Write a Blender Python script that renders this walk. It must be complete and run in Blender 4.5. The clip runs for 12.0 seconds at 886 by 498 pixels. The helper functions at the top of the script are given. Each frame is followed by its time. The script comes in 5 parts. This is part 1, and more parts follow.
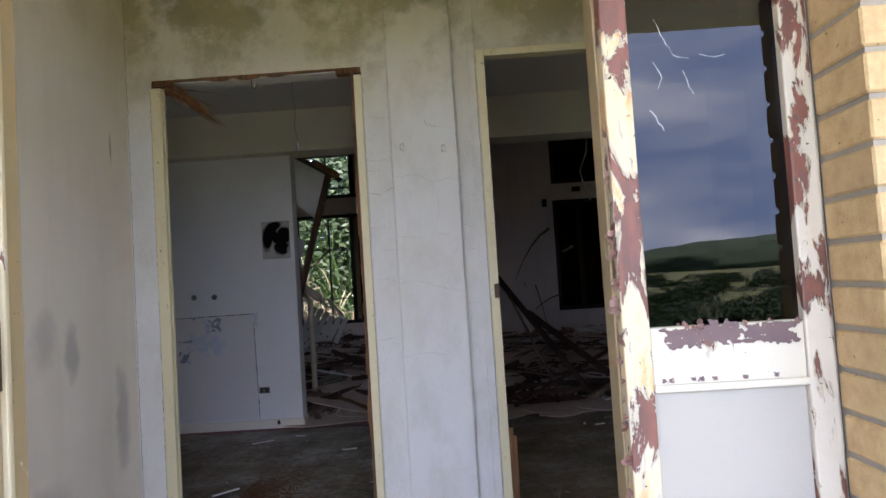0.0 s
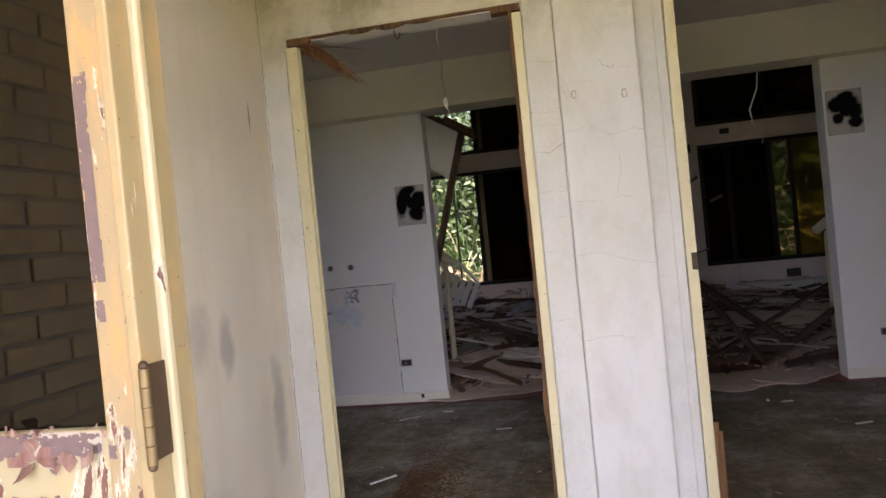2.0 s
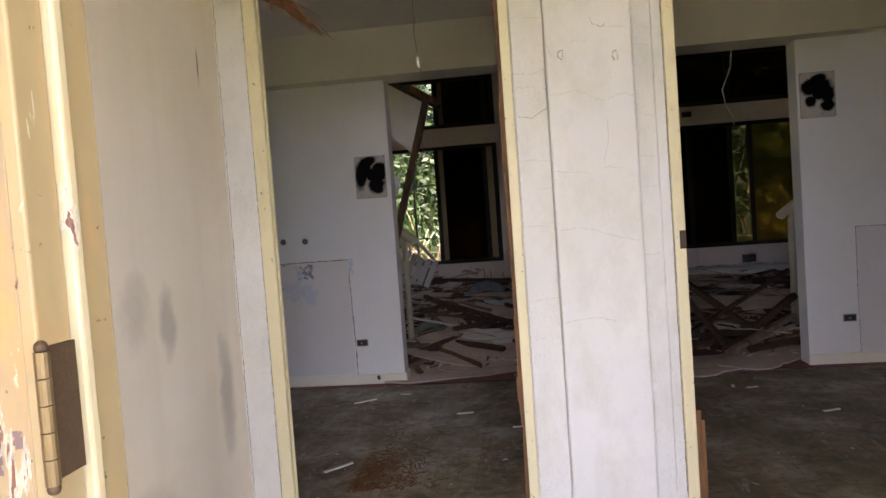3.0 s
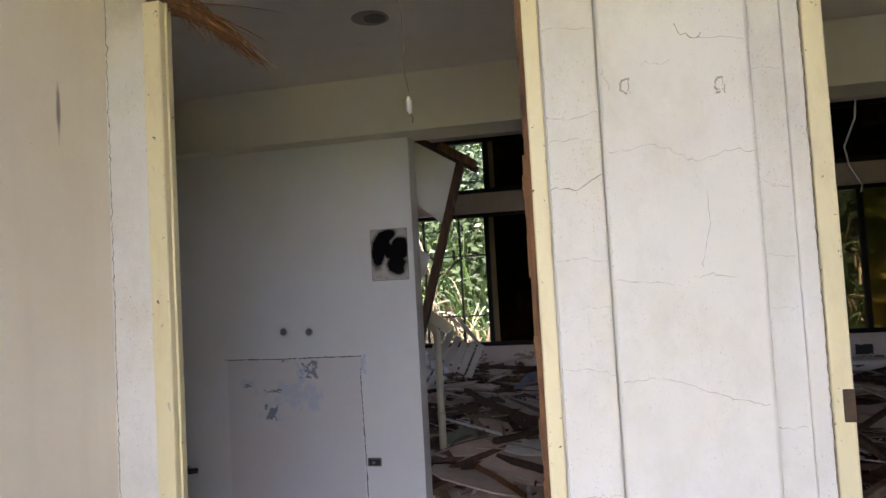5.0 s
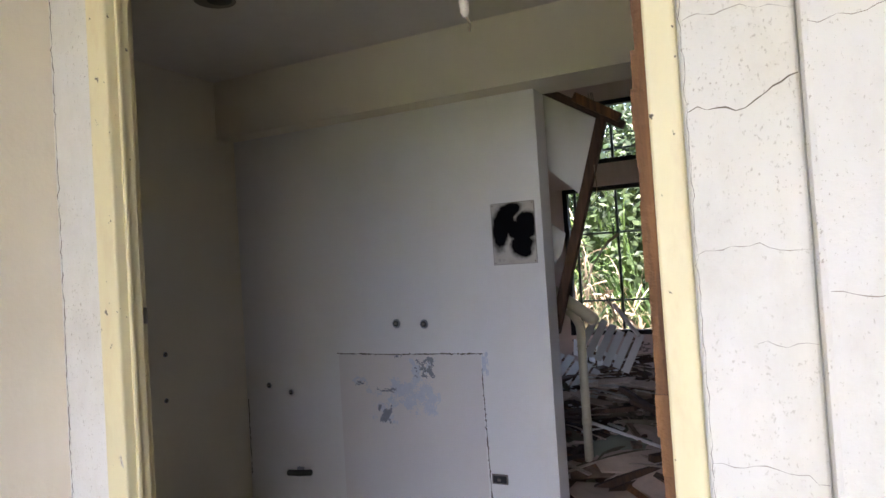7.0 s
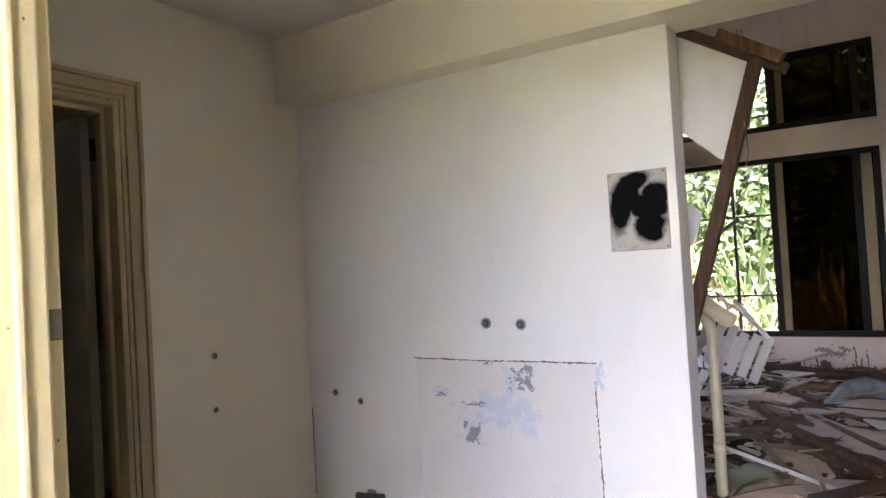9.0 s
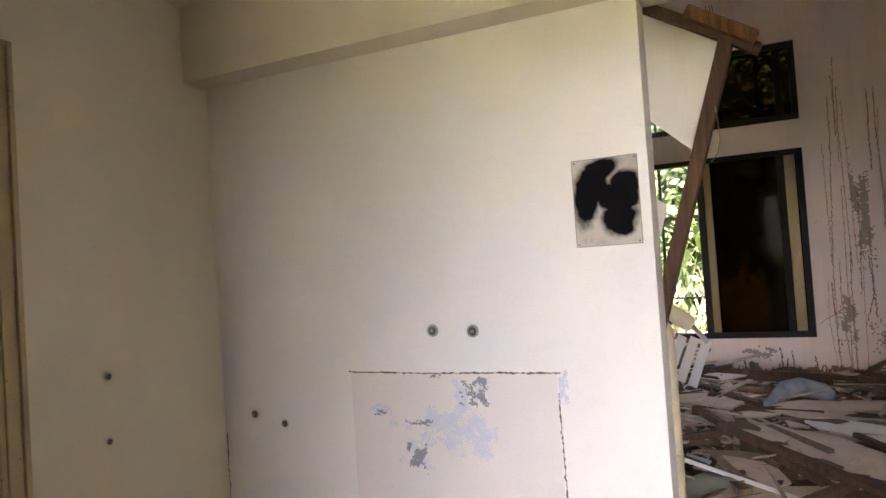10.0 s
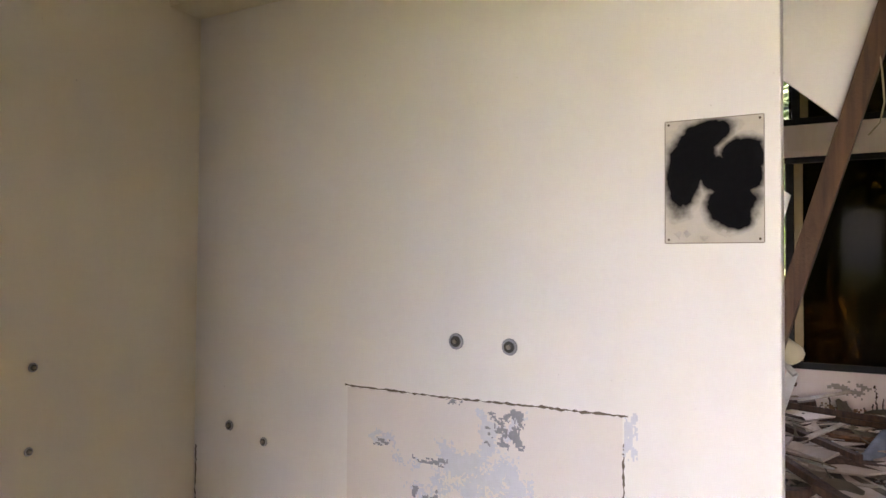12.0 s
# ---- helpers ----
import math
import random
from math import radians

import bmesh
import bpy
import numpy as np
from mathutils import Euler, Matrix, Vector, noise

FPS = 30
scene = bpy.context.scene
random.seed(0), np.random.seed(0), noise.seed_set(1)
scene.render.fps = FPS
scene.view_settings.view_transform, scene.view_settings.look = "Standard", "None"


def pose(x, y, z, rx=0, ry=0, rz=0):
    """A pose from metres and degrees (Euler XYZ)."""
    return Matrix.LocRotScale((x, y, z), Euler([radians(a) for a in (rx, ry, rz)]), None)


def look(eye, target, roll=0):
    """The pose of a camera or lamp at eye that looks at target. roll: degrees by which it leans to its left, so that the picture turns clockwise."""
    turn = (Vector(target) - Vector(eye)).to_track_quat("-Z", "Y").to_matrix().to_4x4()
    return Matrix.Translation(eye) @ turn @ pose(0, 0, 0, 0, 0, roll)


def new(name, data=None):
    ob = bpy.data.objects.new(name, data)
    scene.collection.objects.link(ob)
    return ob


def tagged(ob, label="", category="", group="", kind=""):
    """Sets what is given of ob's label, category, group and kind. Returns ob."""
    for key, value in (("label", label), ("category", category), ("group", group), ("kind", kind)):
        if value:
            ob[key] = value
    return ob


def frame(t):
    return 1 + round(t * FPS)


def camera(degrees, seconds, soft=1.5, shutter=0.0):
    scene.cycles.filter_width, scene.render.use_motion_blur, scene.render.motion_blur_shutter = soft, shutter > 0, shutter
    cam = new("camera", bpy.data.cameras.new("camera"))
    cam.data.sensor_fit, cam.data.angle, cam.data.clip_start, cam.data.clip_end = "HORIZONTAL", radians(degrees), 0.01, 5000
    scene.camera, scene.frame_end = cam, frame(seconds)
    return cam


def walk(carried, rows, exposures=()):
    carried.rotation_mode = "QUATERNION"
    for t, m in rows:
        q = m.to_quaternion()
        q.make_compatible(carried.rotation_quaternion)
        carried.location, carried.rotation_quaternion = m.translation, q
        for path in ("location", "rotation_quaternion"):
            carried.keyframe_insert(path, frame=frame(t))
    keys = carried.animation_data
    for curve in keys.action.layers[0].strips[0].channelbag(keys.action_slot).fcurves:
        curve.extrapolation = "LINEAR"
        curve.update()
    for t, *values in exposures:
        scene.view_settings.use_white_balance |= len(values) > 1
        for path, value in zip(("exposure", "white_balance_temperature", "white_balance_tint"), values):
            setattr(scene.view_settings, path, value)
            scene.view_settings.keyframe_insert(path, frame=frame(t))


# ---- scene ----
cam = camera(66.0, 12.0)
PATH = [
    (0, (0.334, -0.069, 1.099), (0.285, 1.928, 1.193), -3.6),
    (0.5, (0.361, 0.104, 1.136), (0.167, 2.095, 1.127), -3.5),
    (1, (0.353, 0.232, 1.231), (-0.066, 2.187, 1.187), -4.6),
    (1.5, (0.27, 0.277, 1.215), (-0.196, 2.222, 1.199), -5.0),
    (2, (0.037, 0.335, 1.202), (-0.338, 2.3, 1.186), -5.6),
    (2.5, (-0.083, 0.421, 1.202), (-0.321, 2.406, 1.141), -3.8),
    (3, (-0.079, 0.559, 1.172), (-0.317, 2.543, 1.087), -4.1),
    (3.2, (-0.019, 0.675, 1.203), (-0.282, 2.657, 1.154), -3.6),
    (4.8, (-0.044, 1.508, 1.326), (-0.395, 3.475, 1.421), -2.8),
    (5, (-0.002, 1.584, 1.335), (-0.422, 3.537, 1.434), -3.2),
    (5.5, (0.115, 1.75, 1.37), (-0.547, 3.634, 1.482), -1.9),
    (6, (0.118, 1.912, 1.361), (-0.547, 3.796, 1.447), -4.6),
    (6.5, (0.026, 2.113, 1.372), (-0.633, 4.0, 1.442), -4.0),
    (7, (0.008, 2.304, 1.368), (-0.879, 4.096, 1.425), -3.6),
    (7.2, (-0.06, 2.404, 1.379), (-1.089, 4.118, 1.44), -3.8),
    (8.8, (-0.38, 2.787, 1.34), (-1.418, 4.496, 1.402), -3.1),
    (9, (-0.391, 2.845, 1.35), (-1.467, 4.53, 1.4), -3.3),
    (9.5, (-0.489, 2.964, 1.335), (-1.526, 4.674, 1.354), -2.6),
    (10, (-0.692, 3.084, 1.324), (-1.532, 4.898, 1.383), -3.8),
    (10.5, (-0.756, 3.211, 1.316), (-1.613, 5.018, 1.325), -2.8),
    (11, (-0.756, 3.419, 1.333), (-1.715, 5.174, 1.339), -1.9),
    (11.5, (-0.803, 3.545, 1.308), (-1.758, 5.302, 1.347), 0.0),
    (12, (-0.942, 3.696, 1.309), (-1.9, 5.451, 1.358), 0.4),
]
EXPOSURES = [(0, 3.52, 5900, 21), (1, 3.9, 6300, 22), (2.5, 4.25, 6900, 24), (5.5, 4.45, 6350, 22), (7, 4.78, 6300, 22), (9, 6.33, 6600, 24), (9.6, 6.4, 7300, 25), (12, 6.35, 7600, 25)]
walk(cam, [(t, look(eye, target, roll)) for t, eye, target, roll in PATH], EXPOSURES)

# ---- daylight: hazy sky and a high veiled sun over the side of the house ----
SUN_EL, SUN_AZ = radians(66), radians(106)
world = bpy.data.worlds.new("sky")
scene.world = world
world.use_nodes = True
wn = world.node_tree.nodes
sky = wn.new("ShaderNodeTexSky")
sky.sky_type = "NISHITA"
sky.sun_disc = False
sky.sun_elevation, sky.sun_rotation = SUN_EL, SUN_AZ
sky.air_density, sky.dust_density, sky.ozone_density = 1.0, 2.2, 1.0
wn["Background"].inputs["Strength"].default_value = 0.12
world.node_tree.links.new(sky.outputs[0], wn["Background"].inputs["Color"])
sun = new("sun", bpy.data.lights.new("sun", "SUN"))
sun.data.energy, sun.data.angle, sun.data.color = 4.0, radians(10), (1.0, 0.94, 0.84)
sd = Vector((math.sin(SUN_AZ) * math.cos(SUN_EL), math.cos(SUN_AZ) * math.cos(SUN_EL), math.sin(SUN_EL)))
sun.matrix_world = look(sd * 30, (0, 0, 0))


# ---- materials ----
class Mat:
    """A small builder for node materials, in world metres."""

    def __init__(self, name, rough=0.7, metal=0.0):
        self.m = bpy.data.materials.new(name)
        self.m.use_nodes = True
        self.t = self.m.node_tree
        self.n = self.t.nodes
        self.b = self.n["Principled BSDF"]
        self.b.inputs["Roughness"].default_value = rough
        self.b.inputs["Metallic"].default_value = metal
        self.pos = self.n.new("ShaderNodeNewGeometry").outputs["Position"]

    def link(self, a, b):
        self.t.links.new(a, b)

    def scaled(self, sx, sy, sz, off=(0, 0, 0), rot=(0, 0, 0)):
        p = self.n.new("ShaderNodeMapping")
        p.inputs["Scale"].default_value = (sx, sy, sz)
        p.inputs["Location"].default_value = off
        p.inputs["Rotation"].default_value = rot
        self.link(self.pos, p.inputs["Vector"])
        return p.outputs[0]

    def noise(self, scale, detail=4, rough=0.55, vec=None, dist=0.0):
        t = self.n.new("ShaderNodeTexNoise")
        t.inputs["Scale"].default_value = scale
        t.inputs["Detail"].default_value = detail
        t.inputs["Roughness"].default_value = rough
        t.inputs["Distortion"].default_value = dist
        self.link(vec if vec else self.pos, t.inputs["Vector"])
        return t.outputs["Fac"]

    def ramp(self, fac, *stops):
        r = self.n.new("ShaderNodeValToRGB")
        e = r.color_ramp.elements
        while len(e) < len(stops):
            e.new(0.5)
        for el, (p, c) in zip(e, stops):
            el.position = p
            el.color = (c, c, c, 1) if not isinstance(c, tuple) else (*c, 1)
        self.link(fac, r.inputs[0])
        return r.outputs[0]

    def mix(self, fac, a, b, mode="MIX"):
        x = self.n.new("ShaderNodeMix")
        x.data_type, x.blend_type = "RGBA", mode
        for v, s in ((fac, x.inputs[0]), (a, x.inputs[6]), (b, x.inputs[7])):
            if isinstance(v, (int, float)):
                s.default_value = v
            elif isinstance(v, tuple):
                s.default_value = (*v, 1)
            else:
                self.link(v, s)
        return x.outputs[2]

    def math(self, op, a, b=0.0):
        x = self.n.new("ShaderNodeMath")
        x.operation = op
        for v, s in ((a, x.inputs[0]), (b, x.inputs[1])):
            if isinstance(v, (int, float)):
                s.default_value = v
            else:
                self.link(v, s)
        return x.outputs[0]

    def rand(self):
        return self.n.new("ShaderNodeObjectInfo").outputs["Random"]

    def axis(self, which):
        s = self.n.new("ShaderNodeSeparateXYZ")
        self.link(self.pos, s.inputs[0])
        return s.outputs[which]

    def done(self, color, bump=None, strength=0.3, dist=0.004, rough=None):
        if isinstance(color, tuple):
            self.b.inputs["Base Color"].default_value = (*color, 1)
        else:
            self.link(color, self.b.inputs["Base Color"])
        if rough is not None:
            self.link(rough, self.b.inputs["Roughness"])
        if bump is not None:
            k = self.n.new("ShaderNodeBump")
            k.inputs["Strength"].default_value = strength
            k.inputs["Distance"].default_value = dist
            self.link(bump, k.inputs["Height"])
            self.link(k.outputs[0], self.b.inputs["Normal"])
        return self.m


FX0 = -1.23


def plaster(name, base, stain, amount=0.5, mould=0.0, mould_from=1.9, streak=0.3, smudges=(), flecks=0.0):
    """Old painted plaster: roller grain, blotches, drips, mould in patches near the ceiling, and a yellow wash of mould
    and bounced light.
    """
    k = Mat(name, 0.75)
    blot = k.ramp(k.noise(1.3, 6, 0.6), (0.42, 0.0), (0.75, 1.0))
    drip = k.ramp(k.noise(1.0, 5, 0.6, k.scaled(9, 9, 0.7)), (0.5, 0.0), (0.8, 1.0))
    fine = k.noise(90, 3, 0.6)
    col = k.mix(k.math("MULTIPLY", blot, amount), base, stain)
    col = k.mix(k.math("MULTIPLY", drip, streak), col, stain)
    specks = k.ramp(k.noise(70, 3, 0.6), (0.735, 0.0), (0.77, 1.0))
    col = k.mix(k.math("MULTIPLY", specks, 0.35), col, (0.22, 0.19, 0.13))
    if flecks:
        dots = k.ramp(k.noise(230, 4, 0.65, k.scaled(1, 1, 0.7)), (0.61, 0.0), (0.67, 1.0))
        dots = k.math("MULTIPLY", dots, k.ramp(k.noise(3.5, 4, 0.6), (0.40, 0.15), (0.62, 1.0)))
        col = k.mix(k.math("MULTIPLY", dots, flecks), col, (0.30, 0.26, 0.18))
        grey = k.ramp(k.noise(6, 7, 0.7, k.scaled(1, 1, 0.6)), (0.46, 0.0), (0.72, 1.0))
        col = k.mix(k.math("MULTIPLY", grey, flecks * 0.6), col, (0.50, 0.46, 0.37))
    if mould:
        h = k.n.new("ShaderNodeMapRange")
        h.inputs["From Min"].default_value, h.inputs["From Max"].default_value = mould_from, mould_from + 0.6
        k.link(k.axis(2), h.inputs["Value"])
        spots = k.ramp(k.math("ADD", k.noise(3.2, 8, 0.68), k.math("MULTIPLY", h.outputs[0], 0.22)), (0.60, 0.0), (0.74, 1.0))
        spots = k.math("MULTIPLY", spots, k.math("MULTIPLY", h.outputs[0], mould))
        col = k.mix(spots, col, (0.10, 0.095, 0.03))
        # yellow wash, stronger higher up: mould tint plus painted ground bounce
        wash = k.math("MULTIPLY", k.ramp(k.noise(2.0, 5, 0.6), (0.3, 0.2), (0.7, 1.0)), k.math("MULTIPLY", h.outputs[0], 0.7))
        col = k.mix(wash, col, (0.60, 0.51, 0.24))
    for (y, z, ry, rz, s) in smudges:
        p = k.n.new("ShaderNodeMapping")
        p.vector_type = "TEXTURE"
        p.inputs["Location"].default_value = (FX0, y, z)
        p.inputs["Scale"].default_value = (1, ry, rz)
        k.link(k.pos, p.inputs["Vector"])
        ln = k.n.new("ShaderNodeVectorMath")
        ln.operation = "LENGTH"
        k.link(p.outputs[0], ln.inputs[0])
        d = k.math("ADD", ln.outputs["Value"], k.math("SUBTRACT", k.noise(12, 4), 0.5))
        col = k.mix(k.math("MULTIPLY", k.ramp(d, (0.4, 1.0), (1.0, 0.0)), s), col, (0.20, 0.18, 0.16))
    return k.done(col, k.math("ADD", fine, k.noise(7, 3)), 0.25, 0.003)


def peeling(name, cream, seed, level=0.53, rusty=0.75):
    """Cream gloss paint that flakes off brown undercoat, with rust and bare timber showing."""
    k = Mat(name, 0.5)
    v = k.scaled(16, 16, 5.5, (seed, seed * 2, seed * 3))
    n = k.noise(1.0, 7, 0.62, v, 0.4)
    coat = k.ramp(k.noise(1.0, 4, 0.6, k.scaled(30, 30, 8, (seed, 0, seed))), (0.35, (0.115, 0.052, 0.038)), (0.60, (0.20, 0.075, 0.05)), (0.75, (0.10, 0.075, 0.09)))
    rust = k.ramp(k.noise(1.0, 6, 0.7, k.scaled(24, 24, 7, (seed * 5, 3, 1))), (0.50, 0.0), (0.64, 1.0))
    high = k.n.new("ShaderNodeMapRange")
    high.inputs["From Min"].default_value, high.inputs["From Max"].default_value = 0.9, 1.4
    high.inputs["To Min"].default_value = 0.6
    k.link(k.axis(2), high.inputs["Value"])
    rust = k.math("MULTIPLY", rust, high.outputs[0])
    top = k.mix(k.math("MULTIPLY", rust, rusty), cream, (0.50, 0.25, 0.08))
    white = k.mix(k.ramp(n, (level - 0.035, 0.0), (level - 0.015, 1.0)), top, (0.58, 0.53, 0.42))
    col = k.mix(k.ramp(n, (level, 0.0), (level + 0.008, 1.0)), white, coat)
    chips = k.ramp(k.noise(55, 3, 0.6), (0.69, 0.0), (0.72, 1.0))
    col = k.mix(chips, col, (0.09, 0.07, 0.05))
    edge = k.ramp(n, (level - 0.02, 1.0), (level + 0.012, 0.0))
    return k.done(col, k.math("ADD", edge, k.math("MULTIPLY", k.noise(60, 3), 0.2)), 0.9, 0.004)


def timber(name, dark, light, scale=1.0, rough=0.8, long=(40, 40, 3)):
    k = Mat(name, rough)
    g = k.noise(scale, 6, 0.6, k.scaled(*long), 0.6)
    col = k.ramp(g, (0.3, dark), (0.7, light))
    col = k.mix(k.math("MULTIPLY", k.rand(), 0.5), col, tuple(c * 0.45 for c in dark))
    return k.done(col, k.math("ADD", g, k.noise(120, 2)), 0.6, 0.004)


# door wall base greyed below its white to offset the stronger foyer light
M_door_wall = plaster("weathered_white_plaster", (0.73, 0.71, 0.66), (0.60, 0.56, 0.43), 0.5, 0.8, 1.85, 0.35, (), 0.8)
M_foyer_side = plaster("stained_beige_plaster", (0.81, 0.74, 0.61), (0.62, 0.53, 0.38), 0.55, 0.25, 2.0, 0.3, ((2.44, 0.97, 0.09, 0.14, 0.28), (2.62, 0.91, 0.06, 0.14, 0.42), (3.00, 0.58, 0.07, 0.28, 0.4), (2.98, 1.80, 0.008, 0.09, 0.9), (2.40, 0.33, 0.2, 0.12, 0.3)))
M_room = plaster("room_white_paint", (0.86, 0.85, 0.82), (0.73, 0.68, 0.56), 0.35, 0, 0, 0.12)
M_room_cream = plaster("room_cream_paint", (0.84, 0.79, 0.65), (0.75, 0.68, 0.53), 0.4, 0, 0, 0.15)
M_ceiling = plaster("ceiling_paint", (0.80, 0.76, 0.68), (0.66, 0.61, 0.52), 0.4)
M_back = plaster("pink_damp_plaster", (0.86, 0.75, 0.69), (0.62, 0.47, 0.36), 0.35, 0, 0, 0.4)
# paint darkened so the surfaces read as unlit; shade is in the colour
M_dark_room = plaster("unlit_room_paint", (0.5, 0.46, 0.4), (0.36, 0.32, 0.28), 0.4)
M_panel = plaster("hatch_pinkish_paint", (0.79, 0.75, 0.71), (0.72, 0.67, 0.60), 0.5, 0, 0, 0.2)
M_cream = peeling("cream_frame_paint", (0.74, 0.66, 0.40), 3.1, 0.72, 0.14)
M_peel = peeling("flaking_cream_paint", (0.64, 0.53, 0.33), 7.7, 0.485, 1.0)
# left leaf stile and rail: cream darkened to imitate weaker light there
M_peel_left = peeling("rusty_flaking_paint_dimmed", (0.29, 0.215, 0.12), 9.9, 0.60, 0.8)
M_cream_rail = peeling("cream_rail_paint_dimmed", (0.33, 0.285, 0.175), 14.2, 0.60, 0.3)
M_bead = peeling("pale_bead_paint", (0.46, 0.41, 0.27), 2.2, 0.66, 0.3)
M_white_peel = peeling("flaking_white_paint", (0.55, 0.52, 0.42), 12.3, 0.63, 0.15)
M_stile = peeling("white_stile_purple_undercoat", (0.55, 0.51, 0.42), 21.7, 0.53, 0.1)
# entrance jamb and post: grubby cream, darkened further in place of shade
M_jamb = peeling("grubby_dimmed_jamb", (0.30, 0.235, 0.125), 5.5, 0.68, 0.3)
M_rot = timber("rotten_brown_timber", (0.07, 0.03, 0.012), (0.28, 0.13, 0.045), 1.3)
M_wood = timber("dark_stained_timber", (0.042, 0.021, 0.011), (0.13, 0.066, 0.032), 1.0)
M_lath = timber("weathered_grey_lath", (0.11, 0.065, 0.038), (0.40, 0.28, 0.19), 1.0, 0.85, (14, 14, 14))
M_board = plaster("fallen_board_face", (0.66, 0.52, 0.42), (0.28, 0.18, 0.11), 0.7, 0, 0, 0.45)
M_pale_board = plaster("pale_ceiling_sheet", (0.72, 0.70, 0.66), (0.50, 0.46, 0.40), 0.5)


def floor_material():
    k = Mat("grimy_vinyl_floor", 0.55)
    a = k.noise(2.2, 7, 0.65)
    b = k.noise(14, 5, 0.6, None, 1.0)
    col = k.ramp(a, (0.30, (0.11, 0.088, 0.052)), (0.50, (0.26, 0.215, 0.14)), (0.68, (0.50, 0.46, 0.37)))
    swirl = k.noise(3.0, 9, 0.72, k.scaled(1.6, 0.8, 1), 3.5)
    col = k.mix(k.ramp(swirl, (0.52, 0.0), (0.60, 0.55)), col, (0.42, 0.39, 0.32))
    col = k.mix(k.ramp(b, (0.50, 0.0), (0.70, 0.7)), col, (0.20, 0.095, 0.045))
    col = k.mix(k.ramp(k.noise(5.0, 8, 0.75, None, 2.0), (0.5, 0.0), (0.62, 0.65)), col, (0.06, 0.052, 0.032))
    col = k.mix(k.ramp(k.noise(120, 2), (0.68, 0.0), (0.72, 0.7)), col, (0.36, 0.34, 0.29))
    moss = k.ramp(k.noise(1.1, 5, 0.6, k.scaled(1, 1, 1, (4, 9, 0))), (0.5, 0.0), (0.66, 0.5))
    col = k.mix(moss, col, (0.075, 0.08, 0.04))
    return k.done(col, k.math("ADD", b, k.noise(90, 3)), 0.5, 0.004, k.ramp(a, (0.35, 0.72), (0.7, 0.42)))


def simple(name, c, rough=0.6, metal=0.0, var=0.25, scale=30, bump=0.25):
    k = Mat(name, rough, metal)
    col = k.mix(k.math("MULTIPLY", k.noise(scale, 5, 0.6), var * 2), c, tuple(x * 0.45 for x in c))
    col = k.mix(k.math("MULTIPLY", k.noise(scale / 8, 3), var), col, tuple(min(1, x * 1.25) for x in c))
    return k.done(col, k.noise(scale * 3, 3), bump, 0.002)


M_floor = floor_material()
M_undercoat = simple("purple_brown_undercoat", (0.15, 0.10, 0.10), 0.7, 0, 0.4, 60)
M_red_tile = simple("dusty_red_tile", (0.20, 0.05, 0.045), 0.6, 0, 0.4, 9)
M_concrete = simple("concrete_paving", (0.34, 0.32, 0.28), 0.85, 0, 0.3, 6, 0.5)
M_lintel = plaster("lintel_soffit_white", (0.76, 0.74, 0.69), (0.55, 0.48, 0.38), 0.5)
M_black = simple("black_aluminium", (0.006, 0.006, 0.0065), 0.75, 0.0, 0.2)
M_iron = simple("dark_iron_bar", (0.02, 0.03, 0.03), 0.55, 0.3, 0.3)
M_channel = simple("dull_bronze_channel", (0.20, 0.15, 0.08), 0.45, 0.5, 0.3)
M_brass = simple("aged_brass", (0.21, 0.15, 0.075), 0.5, 0.7, 0.45, 60)
M_steel = simple("rusted_hinge_plate", (0.09, 0.055, 0.03), 0.6, 0.4, 0.5, 45, 0.6)
M_pipe = simple("cream_painted_pipe", (0.60, 0.53, 0.36), 0.45, 0, 0.3, 14)
M_socket = simple("black_socket_box", (0.018, 0.016, 0.015), 0.45)
M_plate = simple("grey_brown_plate", (0.24, 0.21, 0.17), 0.5)
M_hole = simple("dark_pipe_hole", (0.05, 0.048, 0.042), 0.8)
M_primer = simple("blue_grey_primer", (0.70, 0.725, 0.77), 0.8, 0, 0.22, 40)
M_scuff = simple("dark_grey_scuff", (0.33, 0.34, 0.37), 0.8, 0, 0.4, 60)
M_crack = simple("crack_grime", (0.16, 0.13, 0.09), 0.9, 0, 0.4)
M_crack_soft = simple("hairline_crack", (0.36, 0.32, 0.26), 0.9, 0, 0.3)
M_wire = simple("old_flex", (0.30, 0.24, 0.15), 0.6)
M_white_wire = simple("white_cable", (0.72, 0.72, 0.68), 0.5)
M_lampholder = simple("white_lampholder", (0.50, 0.47, 0.41), 0.4)
M_tarp = simple("mossy_green_sack", (0.24, 0.26, 0.19), 0.85, 0, 0.4, 8, 0.6)
M_door_grey = simple("grey_door_paint", (0.26, 0.235, 0.20), 0.5, 0, 0.2, 5)
# browner than the wall: the moulding's profile shading is put into this paint
M_casing = peeling("casing_paint_with_profile_shade", (0.50, 0.40, 0.24), 8.3, 0.74, 0.2)
M_damp = simple("grey_brown_damp", (0.42, 0.36, 0.30), 0.9, 0, 0.4, 20)
M_rust_drip = simple("rust_brown_stain", (0.36, 0.20, 0.11), 0.9, 0, 0.4, 16)
M_mortar = simple("grey_mortar", (0.33, 0.30, 0.25), 0.9, 0, 0.3, 50, 0.6)


def brick_material():
    k = Mat("yellow_tan_brick", 0.8)
    n = k.noise(28, 5, 0.65)
    col = k.ramp(n, (0.3, (0.42, 0.285, 0.135)), (0.7, (0.60, 0.45, 0.235)))
    col = k.mix(k.math("MULTIPLY", k.rand(), 0.45), col, (0.42, 0.31, 0.17))
    col = k.mix(k.ramp(k.noise(90, 3), (0.7, 0.0), (0.74, 0.8)), col, (0.06, 0.045, 0.03))
